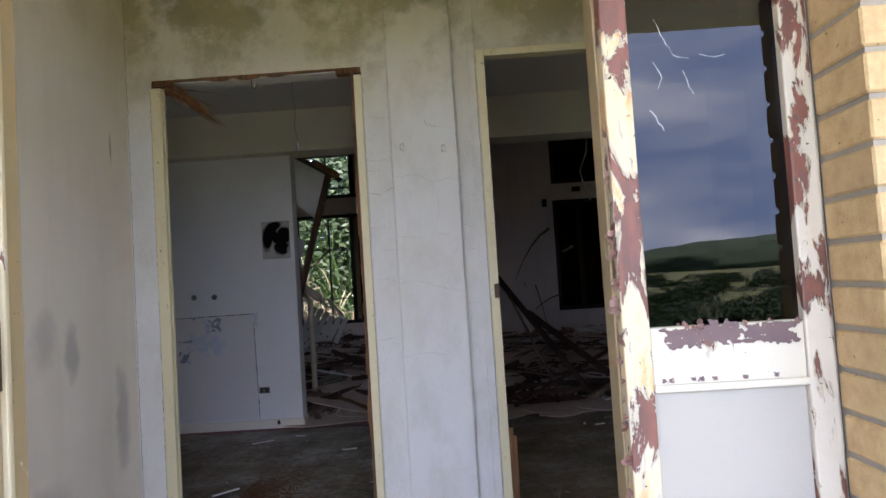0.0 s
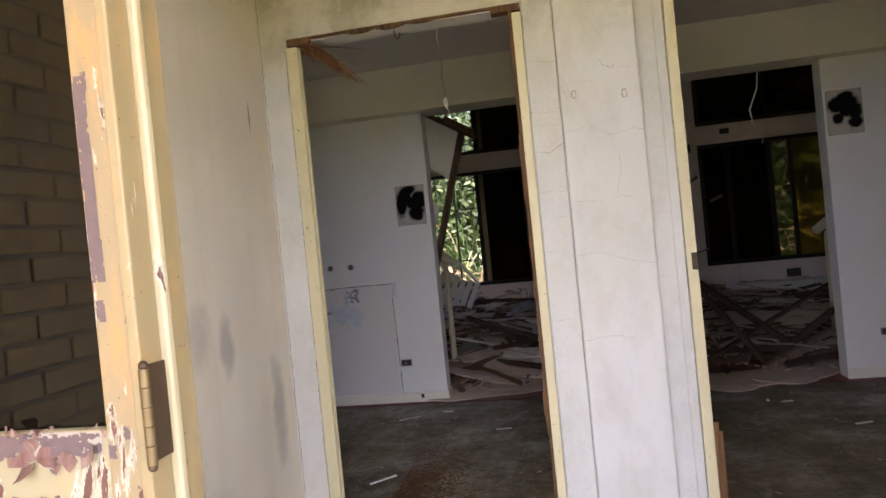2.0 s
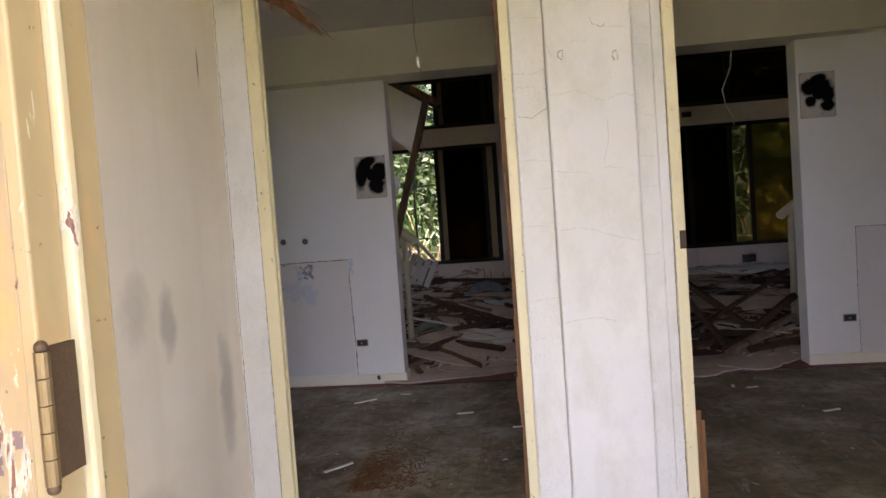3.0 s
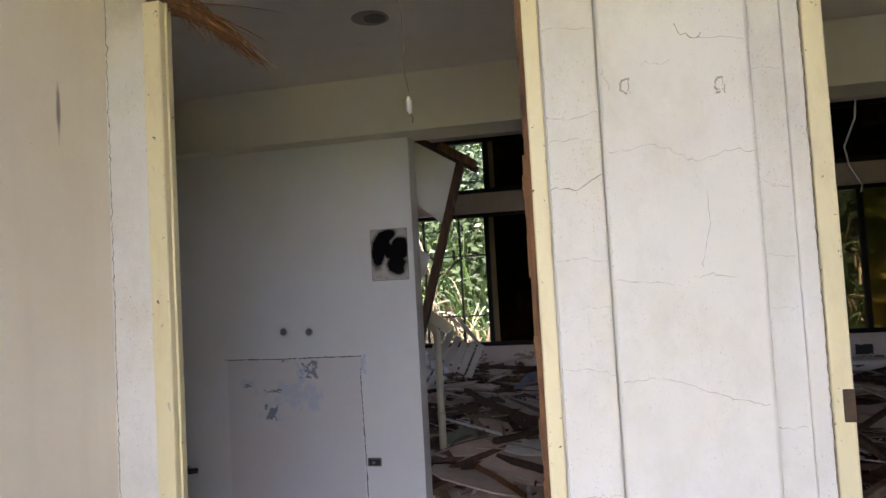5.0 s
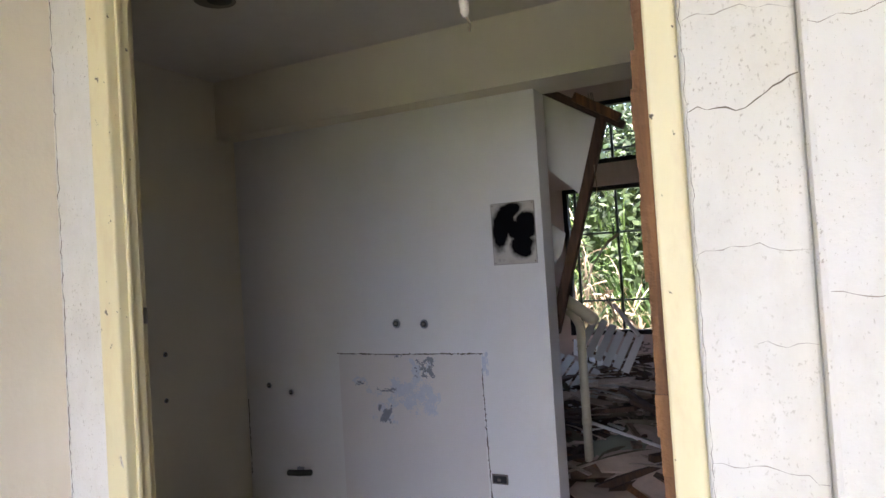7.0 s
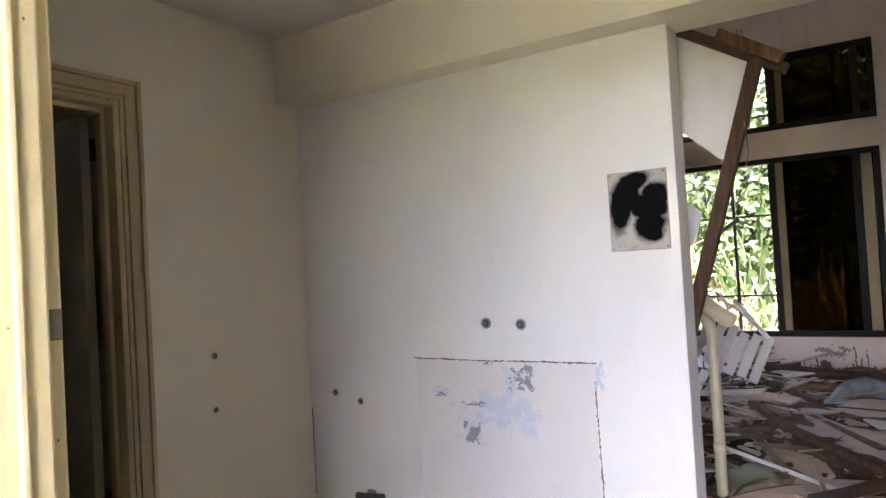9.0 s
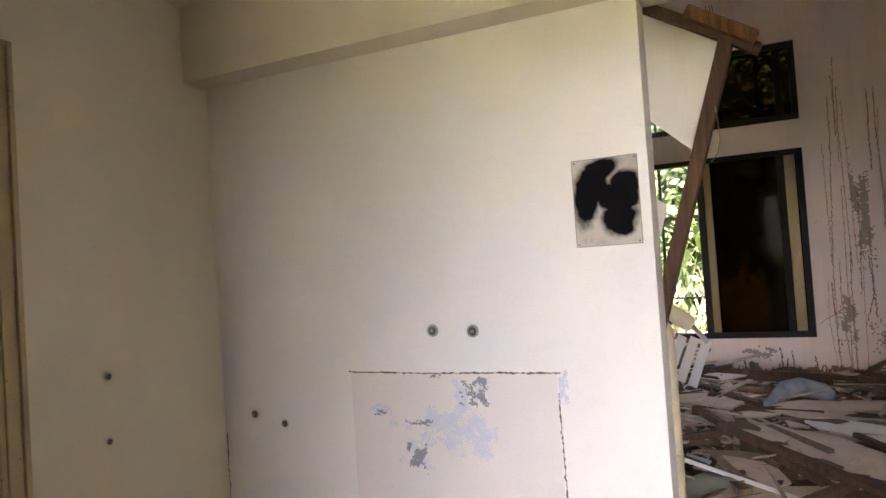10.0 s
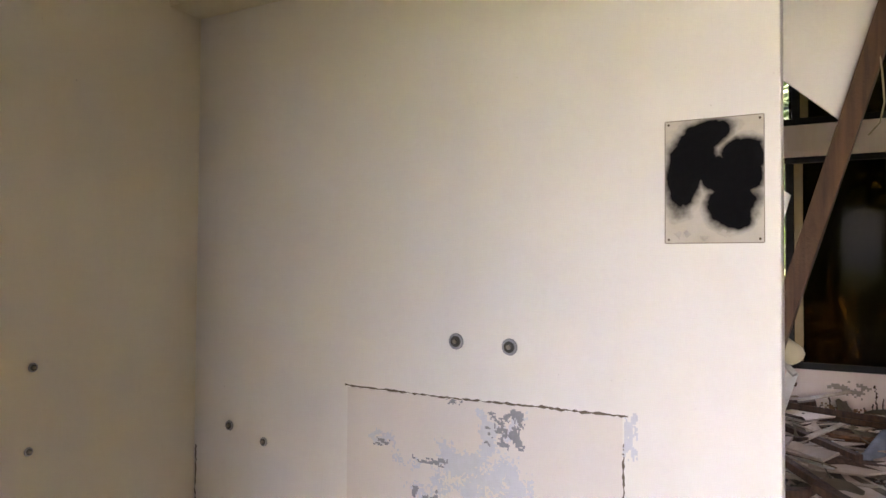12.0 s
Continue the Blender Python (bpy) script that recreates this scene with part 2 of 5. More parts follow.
    return k.done(col, k.math("ADD", n, k.noise(160, 2)), 0.5, 0.004)


M_brick = brick_material()


def glass(name, tint, rough=0.0):
    k = Mat(name, rough)
    k.b.inputs["Transmission Weight"].default_value = 1.0
    k.b.inputs["IOR"].default_value = 1.42
    return k.done(tint)


# near-black tint imitates a dim foyer behind the pane, so reflections dominate
M_glass = glass("near_black_glass", (0.014, 0.015, 0.015))
M_tint = glass("dark_bronze_glass", (0.0028, 0.0017, 0.0004), 0.05)
M_tint.node_tree.nodes["Principled BSDF"].inputs["IOR"].default_value = 1.04
M_old_glass = glass("clear_glass_strip", (0.10, 0.09, 0.055), 0.03)
M_amber = glass("yellowed_glass", (0.035, 0.030, 0.005), 0.12)


def film_material():
    k = Mat("crumpled_plastic_film", 0.22)
    k.b.inputs["Transmission Weight"].default_value = 0.35
    return k.done(k.ramp(k.noise(7, 5, 0.6), (0.35, (0.30, 0.34, 0.39)), (0.65, (0.52, 0.57, 0.63))), k.noise(22, 4), 0.6, 0.01)


M_film = film_material()


def leaf_material(name, a, b, gloss=0.6):
    k = Mat(name, gloss)
    k.b.inputs["Specular IOR Level"].default_value = 0.15
    isl = k.n.new("ShaderNodeNewGeometry").outputs["Random Per Island"]
    col = k.mix(isl, a, b)
    col = k.mix(k.math("MULTIPLY", k.noise(9, 3), 0.5), col, tuple(x * 0.5 for x in a))
    k.done(col)
    tr = k.n.new("ShaderNodeBsdfTranslucent")
    k.link(col, tr.inputs["Color"])
    mx = k.n.new("ShaderNodeMixShader")
    mx.inputs[0].default_value = 0.2
    k.link(k.b.outputs[0], mx.inputs[1])
    k.link(tr.outputs[0], mx.inputs[2])
    k.link(mx.outputs[0], k.n["Material Output"].inputs["Surface"])
    return k.m


M_leaf = leaf_material("strap_leaf_green", (0.012, 0.032, 0.009), (0.06, 0.095, 0.028))
# brighter copy of the leaf green, with sunshine put into its colour
M_leaf_pale = leaf_material("sunlit_yellow_green_leaf", (0.045, 0.085, 0.016), (0.09, 0.14, 0.035))
M_dry_leaf = leaf_material("dry_frond", (0.11, 0.08, 0.045), (0.34, 0.29, 0.21), 0.8)
M_bush = leaf_material("bush_green", (0.006, 0.015, 0.004), (0.034, 0.052, 0.014))


def ground_material():
    k = Mat("rough_meadow", 0.95)
    n = k.noise(0.35, 8, 0.7)
    col = k.ramp(n, (0.3, (0.08, 0.085, 0.025)), (0.5, (0.13, 0.135, 0.04)), (0.7, (0.20, 0.18, 0.07)))
    return k.done(col, k.noise(9, 5), 0.8, 0.05)


M_ground = ground_material()


# ---- mesh helpers ----
def box(bm, x0, x1, y0, y1, z0, z1, bevel=0.0, m=None):
    g = bmesh.ops.create_cube(bm, size=1)
    vs = g["verts"]
    bmesh.ops.scale(bm, vec=(x1 - x0, y1 - y0, z1 - z0), verts=vs)
    bmesh.ops.translate(bm, vec=((x0 + x1) / 2, (y0 + y1) / 2, (z0 + z1) / 2), verts=vs)
    if bevel:
        es = list({e for v in vs for e in v.link_edges})
        r = bmesh.ops.bevel(bm, geom=es, offset=bevel, segments=2, profile=0.5, affect="EDGES")
        vs = list({v for f in r["faces"] for v in f.verts} | {v for v in vs if v.is_valid})
    if m is not None:
        bmesh.ops.transform(bm, matrix=m, verts=vs)
    return vs


def tube(bm, pts, r, seg=8):
    """A round bar along points."""
    pts = [Vector(p) for p in pts]
    rings = []
    for i, p in enumerate(pts):
        d = (pts[min(i + 1, len(pts) - 1)] - pts[max(i - 1, 0)]).normalized()
        a = d.orthogonal().normalized() if i == 0 else (last - d * last.dot(d)).normalized()
        last = a
        c = d.cross(a)
        rr = r(i / (len(pts) - 1)) if callable(r) else r
        rings.append([bm.verts.new(p + (a * math.cos(q) + c * math.sin(q)) * rr) for q in (2 * math.pi * j / seg for j in range(seg))])
    for u, w in zip(rings, rings[1:]):
        for j in range(seg):
            bm.faces.new((u[j], u[(j + 1) % seg], w[(j + 1) % seg], w[j]))
    bm.faces.new(rings[0][::-1])
    bm.faces.new(rings[-1])


def mesh_of(name, bm, material, smooth=False):
    me = bpy.data.meshes.new(name)
    bmesh.ops.recalc_face_normals(bm, faces=bm.faces[:])
    bm.to_mesh(me)
    bm.free()
    me.materials.append(material)
    if smooth:
        for p in me.polygons:
            p.use_smooth = True
    return me


def thing(name, bm, material, label, category, group="", kind="", smooth=False):
    return tagged(new(name, mesh_of(name, bm, material, smooth)), label, category, group, kind)


def part(name, bm, material, parent, label="", smooth=False):
    ob = new(name, mesh_of(name, bm, material, smooth))
    ob.parent = parent
    if label:
        ob["label"] = label
    return ob


def empty(name, loc, label, category, group="", kind=""):
    e = new(name)
    e.location = loc
    bpy.context.view_layer.update()
    return tagged(e, label, category, group, kind)


def under(ob, parent):
    ob.parent = parent
    ob.matrix_parent_inverse = Matrix.Translation(parent.location).inverted()
    return ob


def boxes(*rows, bevel=0.0):
    bm = bmesh.new()
    for r in rows:
        box(bm, *r, bevel=bevel)
    return bm


def structure(name, material, label, *rows, bevel=0.0, category="wall"):
    return thing(name, boxes(*rows, bevel=bevel), material, label, category, kind="structure")


rng = random.Random(7)

# ---- the shell ----
# foyer x -1.23..1.72, y 1.29..3.15; room x -2.92..3.2, y 3.29..5.45; back room y 5.6..9.0
FX1, RX0, RX1, BX0, BX1 = 1.72, -2.92, 3.20, -3.6, 3.9
DW0, DW1, FW0, FW1, BW0, BW1 = 3.15, 3.192, 5.45, 5.60, 9.0, 9.15
CEIL = 2.545
PIL = 3.1
floor = structure("floor", M_floor, "grimy dark vinyl floor strewn with dust and chips", (FX0, FX1, 1.17, DW1, -0.12, 0), (RX0, RX1, DW1, 5.36, -0.12, 0), category="floor")
floor_back = structure("floor_back", M_red_tile, "dusty dark red tiled floor under debris", (BX0, BX1, 5.36, BW1, -0.12, 0.004), category="floor")
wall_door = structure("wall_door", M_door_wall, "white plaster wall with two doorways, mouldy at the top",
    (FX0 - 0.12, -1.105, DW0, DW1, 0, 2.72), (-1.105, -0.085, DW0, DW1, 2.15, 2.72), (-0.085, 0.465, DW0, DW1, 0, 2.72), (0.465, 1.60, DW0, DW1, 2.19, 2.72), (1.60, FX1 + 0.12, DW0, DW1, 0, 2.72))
wall_room_front = structure("wall_room_front", M_room_cream, "cream painted front wall of the room", (RX0 - 0.12, FX0 - 0.12, DW0, DW1, 0, 2.72), (FX1 + 0.12, RX1 + 0.12, DW0, DW1, 0, 2.72))
wall_foyer_left = structure("wall_foyer_left", M_foyer_side, "stained beige plaster side wall of the foyer", (FX0 - 0.12, FX0, 1.29, DW0, 0, 2.72))
wall_foyer_right = structure("wall_foyer_right", M_foyer_side, "beige plaster side wall of the foyer", (FX1, FX1 + 0.12, 1.29, DW0, 0, 2.72))
wall_front = structure("wall_front", M_foyer_side, "plastered inside face of the front wall", (FX0 - 0.12, -0.931, 1.19, 1.29, 0, 2.72), (0.995, FX1 + 0.12, 1.19, 1.29, 0, 2.72), (-0.931, 0.995, 1.17, 1.29, 2.30, 2.72))
ceiling_foyer = structure("ceiling_foyer", M_ceiling, "beige foyer ceiling", (FX0, FX1, 1.29, DW0, 2.6, 2.72), category="ceiling")
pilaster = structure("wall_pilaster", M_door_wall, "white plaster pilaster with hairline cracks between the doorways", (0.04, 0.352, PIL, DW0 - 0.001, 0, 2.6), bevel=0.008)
# the room
wall_left = structure("wall_left", M_room_cream, "beige painted side wall with an open doorway", (RX0 - 0.12, RX0, DW1, 3.55, 0, 2.66), (RX0 - 0.12, RX0, 3.55, 4.46, 2.09, 2.66), (RX0 - 0.12, RX0, 4.46, FW0, 0, 2.66))
wall_right = structure("wall_right", M_room_cream, "cream painted side wall", (RX1, RX1 + 0.12, DW1, FW0, 0, 2.66))
wall_far = structure("wall_far", M_room, "white painted wall with pipe holes and patched marks", (RX0 - 0.12, -1.01, FW0, FW1, 0, 2.21), bevel=0.004)
wall_far_right = structure("wall_far_right", M_room, "white painted wall beside the wide opening", (1.805, RX1 + 0.12, FW0, FW1, 0, 2.21), bevel=0.004)
beam = structure("beam", M_room_cream, "cream painted ceiling beam over the wide opening", (RX0, RX1, 5.31, FW1, 2.21, CEIL), category="beam")
wall_over = structure("wall_over_beam", M_back, "plaster above the beam", (BX0, BX1, FW1 - 0.1, FW1, CEIL + 0.01, 3.5))
ceiling = structure("ceiling", M_ceiling, "dull beige plaster ceiling with two lamp holes", (RX0, RX1, DW1, 5.5, CEIL, CEIL + 0.12), category="ceiling")
baseboard = structure("baseboard", M_room_cream, "cream baseboard", (RX0, -1.004, FW0 - 0.014, FW0 - 0.001, 0, 0.075), (-1.009, -0.996, FW0 - 0.014, FW1, 0, 0.075), (1.799, RX1, FW0 - 0.014, FW0 - 0.001, 0, 0.075), bevel=0.003, category="trim")
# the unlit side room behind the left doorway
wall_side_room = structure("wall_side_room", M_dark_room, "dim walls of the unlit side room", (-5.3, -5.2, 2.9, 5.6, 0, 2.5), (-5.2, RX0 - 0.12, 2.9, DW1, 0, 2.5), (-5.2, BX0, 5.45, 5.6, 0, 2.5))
floor_side = structure("floor_side_room", M_floor, "dark floor of the side room", (-5.3, RX0, 2.5, 5.6, -0.12, -0.002), category="floor")
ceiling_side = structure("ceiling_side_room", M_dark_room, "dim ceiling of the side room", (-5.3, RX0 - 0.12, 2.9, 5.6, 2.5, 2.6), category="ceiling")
# the back room: walls, two window groups, and a ceiling that has partly come down
WZ = ((0.62, 2.08), (2.30, 2.91))
LW, RW = (-1.93, -0.345), (1.60, 3.25)
rows = [(BX0 - 0.12, LW[0], BW0, BW1, 0, 3.5), (LW[1], RW[0], BW0, BW1, 0, 3.5), (RW[1], BX1 + 0.12, BW0, BW1, 0, 3.5)]
for a, b in (LW, RW):
    rows += [(a, b, BW0, BW1, 0, WZ[0][0]), (a, b, BW0, BW1, WZ[0][1], WZ[1][0]), (a, b, BW0, BW1, WZ[1][1], 3.5)]
wall_back = structure("wall_back", M_back, "damp pinkish plaster wall with peeling streaks and window openings", *rows)
wall_back_left = structure("wall_back_left", M_back, "damp side wall of the back room", (BX0 - 0.12, BX0, FW1, BW0, 0, 3.5))
wall_back_right = structure("wall_back_right", M_back, "damp side wall of the back room", (BX1, BX1 + 0.12, FW1, BW0, 0, 3.5))
wall_back_front = structure("wall_back_front", M_back, "rear face of the partition", (BX0, RX0 - 0.125, FW0, FW1, 0, CEIL), (RX1 + 0.125, BX1, FW0, FW1, 0, CEIL))
roof_back = structure("ceiling_back", M_dark_room, "bare stained underside of the back room roof, in darkened paint", (BX0, BX1, FW1, BW0, 3.5, 3.6), category="ceiling")
# porch and outdoors
porch_floor = structure("pavement_porch", M_concrete, "worn concrete porch slab", (-4, 4, -1.9, 1.17, -0.14, -0.004), category="pavement")
soffit = structure("porch_soffit", M_ceiling, "dull porch soffit", (-4.2, 4.2, -1.45, 1.17, 2.45, 2.6), category="ceiling")
fascia = structure("facade_side", M_brick, "tan brick side of the house", (-5.6, -1.62, 1.0, 1.28, 0, 3.0), (1.846, 5.6, 1.29, 1.5, 0, 3.0))
bm = bmesh.new()
bmesh.ops.create_grid(bm, x_segments=2, y_segments=2, size=900)
bmesh.ops.translate(bm, vec=(0, 0, -0.2), verts=bm.verts[:])
ground = thing("ground", bm, M_ground, "rough green meadow running to the horizon", "ground", kind="structure")


# ---- doorway frames ----
def door_frame(name, x0, x1, head, label, left_w, right_w, head_h, category="door frame"):
    root = empty(name, ((x0 + x1) / 2, DW0, 0), label, category, kind="structure")
    for nm, a, b in (("left_jamb", x0, x0 + left_w), ("right_jamb", x1 - right_w, x1)):
        if nm == "left_jamb" and name == "door_1":
            bm = boxes((a, b, DW0 - 0.016, DW1 - 0.004, 0, head), (a, b - 0.012, DW1 - 0.0035, DW1 + 0.014, 0, head), bevel=0.004)
        else:
            bm = boxes((a, b, DW0 - 0.016, DW1 + 0.012, 0, head), bevel=0.004)
        under(part(nm, bm, M_cream, root), root)
    return root


frame_1 = door_frame("door_1", -1.105, -0.085, 2.11, "cream door frame with a rotted head, no door", 0.052, 0.037, 0.04)
# deeper rebate of the left jamb, the split timber of the right one and the bare lintel
under(part("rebate", boxes((-1.0528, -1.046, DW0 + 0.004, DW0 + 0.012, 0, 2.11), bevel=0.002), M_cream, frame_1), frame_1)
under(part("strike_plate", boxes((-1.0655, -1.0632, DW1 - 0.002, DW1 + 0.012, 1.30, 1.33), bevel=0.001), M_plate, frame_1, "dull steel strike plate"), frame_1)
bm = bmesh.new()
N = 46
for k in range(N):
    z0, z1 = 2.12 * k / N, 2.12 * (k + 1) / N
    w = 0.012 + 0.009 * noise.noise(Vector((0, 3, z0 * 5))) + 0.006 * rng.random()
    box(bm, -0.123 - w, -0.121, DW0 - 0.008 + 0.006 * rng.random(), DW0 + 0.03, z0, z1 + 0.004)
under(part("split_timber", bm, M_rot, frame_1, "bare rotting timber edge"), frame_1)
under(part("lintel", boxes((-1.105, -0.085, DW0 + 0.012, DW1 + 0.08, 2.135, 2.152), bevel=0.002), M_lintel, frame_1, "white lintel underside"), frame_1)
bm = bmesh.new()
for k in range(60):
    x0 = -1.10 + 1.01 * k / 60
    d = 0.014 + 0.02 * abs(noise.noise(Vector((x0 * 7, 1, 2)))) + (0.018 if x0 > -0.22 or x0 < -1.01 else 0)
    box(bm, x0, x0 + 0.0175, DW0 - 0.006 + 0.004 * rng.random(), DW0 + (0.05 if x0 > -0.22 else 0.008 + 0.006 * rng.random()), 2.154 - d, 2.1495)
under(part("rotted_head", bm, M_rot, frame_1, "crumbling brown remains of the frame head"), frame_1)
# splinters that hang from the left corner
bm = bmesh.new()
root_p, tip_p = Vector((-1.095, 3.165, 2.125)), Vector((-0.815, 3.305, 1.94))
for k in range(120):
    a = root_p + Vector((rng.uniform(0, 0.09), rng.uniform(-0.005, 0.05), rng.uniform(-0.022, 0.022)))
    reach = rng.uniform(0.3, 1.04)
    e = root_p.lerp(tip_p, reach) + Vector((rng.gauss(0, 0.010), rng.gauss(0, 0.010), rng.gauss(0, 0.016 * (1.25 - reach))))
    pts = [a.lerp(e, q) + Vector((0, 0, 0.022 * math.sin(q * 3.1))) + Vector((rng.uniform(-1, 1), rng.uniform(-1, 1), rng.uniform(-1, 1))) * 0.007 for q in (0, 0.2, 0.4, 0.6, 0.8, 1)]
    tube(bm, pts, lambda q, r0=rng.uniform(0.0018, 0.0055): r0 * (1.06 - q), 5)
for e, r0 in (((-0.835, 3.30, 2.027), 0.0045), ((-0.855, 3.27, 2.022), 0.003), ((-0.765, 3.27, 2.085), 0.0025), ((-0.91, 3.25, 2.01), 0.004)):
    a = root_p + Vector((0.08, 0.02, -0.01))
    tube(bm, [a.lerp(Vector(e), q) + Vector((0, 0, 0.008 * math.sin(q * 3.1))) for q in (0, 0.25, 0.5, 0.75, 1)], lambda q, r0=r0: r0 * (1.08 - q), 5)
under(part("splinters", bm, M_rot, frame_1, "dangling bunch of rotten wood splinters"), frame_1)

frame_2 = door_frame("door_2", 0.465, 1.60, 2.19, "cream door frame standing open, no door", 0.042, 0.045, 0.04)
under(part("head", boxes((0.508, 1.554, DW0 - 0.016, DW1 + 0.012, 2.155, 2.19), bevel=0.004), M_cream, frame_2), frame_2)
under(part("strike_plate", boxes((0.484, 0.507, DW0 - 0.019, DW0 - 0.0165, 1.005, 1.072), bevel=0.002), M_steel, frame_2, "dull steel strike plate"), frame_2)
bm = bmesh.new()
box(bm, 0.508, 0.528, DW0 + 0.0, DW0 + 0.05, 0.0, 0.40)
box(bm, 0.528, 0.542, DW0 + 0.01, DW0 + 0.045, 0.0, 0.36)
under(part("split_timber", bm, M_rot, frame_2, "split rotten timber at the foot"), frame_2)
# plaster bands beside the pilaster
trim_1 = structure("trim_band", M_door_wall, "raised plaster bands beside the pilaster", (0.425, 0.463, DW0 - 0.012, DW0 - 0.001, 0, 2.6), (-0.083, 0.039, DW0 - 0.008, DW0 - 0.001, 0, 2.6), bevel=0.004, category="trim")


# ---- ragged bare patches ----
def patch(bm, cx, cz, w, h, y, seed, holes=0.0, cell=0.004):
    """A bare patch with a ragged outline, cut from small cells."""
    nx, nz = max(5, int(w / cell)), max(5, int(h / cell))
    verts = {}
    for i in range(nx):
        for j in range(nz):
            u, v = (i + 0.5) / nx * 2 - 1, (j + 0.5) / nz * 2 - 1
            px, pz = u * w, v * h
            f = 1 - max(abs(u), abs(v)) ** 2 + 1.1 * noise.noise(Vector((u * 2.0 + seed * 7.1, v * 2.0, seed))) + 0.7 * noise.noise(Vector((px * 60 + seed, pz * 60, seed))) - holes
            if f > 0.28:
                quad = []
                for a, b in ((0, 0), (1, 0), (1, 1), (0, 1)):
                    key = (i + a, j + b)
                    if key not in verts:
                        x, z = cx - w / 2 + key[0] * w / nx, cz - h / 2 + key[1] * h / nz
                        jx, jz = noise.noise(Vector((x * 900, z * 900, seed))), noise.noise(Vector((x * 900, z * 900, seed + 9)))
                        verts[key] = bm.verts.new((x + jx * cell * 0.45, y, z + jz * cell * 0.45))
                    quad.append(verts[key])
                bm.faces.new(quad)


def ribbon(bm, pts, w, normal, seg_noise=0.002, seed=0):
    """A thin strip along points, lying on a wall."""
    r = random.Random(seed)
    n = Vector(normal)
    fine = []
    for a, b in zip(pts, pts[1:]):
        a, b = Vector(a), Vector(b)
        cnt = max(2, int((b - a).length / 0.009))
        side = n.cross((b - a).normalized())
        for i in range(cnt):
            fine.append((a.lerp(b, i / cnt) + side * r.gauss(0, seg_noise), side))
    fine.append((Vector(pts[-1]), side))
    vs = []
    for p, s in fine:
        k = w * r.uniform(0.2, 1.2)
        vs.append((bm.verts.new(p - s * k), bm.verts.new(p + s * k)))
    for a, b in zip(vs, vs[1:]):
        bm.faces.new((a[0], a[1], b[1], b[0]))


# ---- entrance: two fixed side lights and the posts between which one walks in ----
def side_light(x_in, x_out, sign, label, mirror_peel):
    """A narrow glazed leaf; x_in is the post beside the gap, x_out the wall side."""
    lo, hi = min(x_in, x_out), max(x_in, x_out)
    root = empty("side_light", ((lo + hi) / 2, 1.19, 0), label, "door", kind="structure")
    y0, y1, w = 1.17, 1.215, 0.05
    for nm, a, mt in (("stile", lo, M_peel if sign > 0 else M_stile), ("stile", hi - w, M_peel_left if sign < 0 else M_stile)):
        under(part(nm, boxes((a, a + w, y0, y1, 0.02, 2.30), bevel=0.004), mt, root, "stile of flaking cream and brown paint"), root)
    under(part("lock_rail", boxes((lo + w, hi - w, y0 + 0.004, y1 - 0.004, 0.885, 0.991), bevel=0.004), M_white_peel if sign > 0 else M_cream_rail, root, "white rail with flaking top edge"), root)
    under(part("bottom_rail", boxes((lo + w, hi - w, y0 + 0.004, y1 - 0.004, 0.02, 0.16), bevel=0.004), M_white_peel, root), root)
    under(part("top_rail", boxes((lo + w, hi - w, y0 + 0.004, y1 - 0.004, 2.2, 2.30), bevel=0.004), M_white_peel, root), root)
    under(part("panel", boxes((lo + w, hi - w, y0 + 0.014, y1 - 0.014, 0.16, 0.885), bevel=0.002), M_panel_white, root, "plain white lower panel"), root)
    under(part("moulding", boxes((lo + w, hi - w, y0 - 0.004, y0 + 0.012, 0.875, 0.889), bevel=0.003), M_white_peel, root), root)
    pane = part("pane", boxes((lo + w, hi - w, 1.19, 1.195, 0.991, 2.2)), M_glass, root, "near-black glass pane with scratches")
    pane.visible_shadow = False
    under(pane, root)
    bm = bmesh.new()
    for q in range(9):
        cx, ww = rng.uniform(lo + w + 0.03, hi - w - 0.03), rng.uniform(0.05, 0.11)
        patch(bm, cx, 0.979 - 0.012 * rng.random(), ww, 0.028 + 0.02 * rng.random(), y0 + 0.0034 - 0.0002 * q, 60 + q, 0.1, 0.0016)
    for q in range(7):
        patch(bm, rng.uniform(lo + w + 0.01, hi - w - 0.01), rng.choice((0.896, 0.896, 0.935, 0.925)), 0.012, 0.009, y0 + 0.0032, 80 + q, 0.1, 0.0012)
    under(part("bare_patch", bm, M_undercoat, root, "purple-brown undercoat where paint has gone"), root)
    # curled paint on the rail's top edge and along the inner stile
    bm = bmesh.new()
    for k in range(30):
        x = rng.uniform(lo + w, hi - w)
        flake(bm, Vector((x, y0 + rng.uniform(0, 0.02), 0.991 + rng.uniform(-0.012, 0.002))), 0.004 + 0.008 * rng.random() ** 2, Vector((0, -1, 0.3)))
    under(part("paint_flakes", bm, M_flake, root, "curled flakes of old brown paint"), root)
    bm = bmesh.new()
    edge = x_in
    for k in range(46):
        flake(bm, Vector((edge + sign * -0.002, rng.uniform(y0, y0 + 0.02), rng.uniform(0.3, 1.35) if sign > 0 else rng.uniform(0.7, 2.0))), 0.005 + 0.013 * rng.random(), Vector((-sign, -0.6, 0)))
    under(part("edge_flakes", bm, M_flake, root, "paint curling off the stile edge"), root)
    return root


def flake(bm, p, s, n):
    """A small curled chip of paint."""
    n = n.normalized()
    u = n.orthogonal().normalized()
    u = Matrix.Rotation(rng.uniform(0, 6.28), 3, n) @ u
    v = n.cross(u)
    rows_ = []
    for i in range(4):
        q = i / 3
        lift = s * 0.7 * q * q
        half = s * (0.5 + 0.3 * rng.random()) * (1 - 0.5 * q)
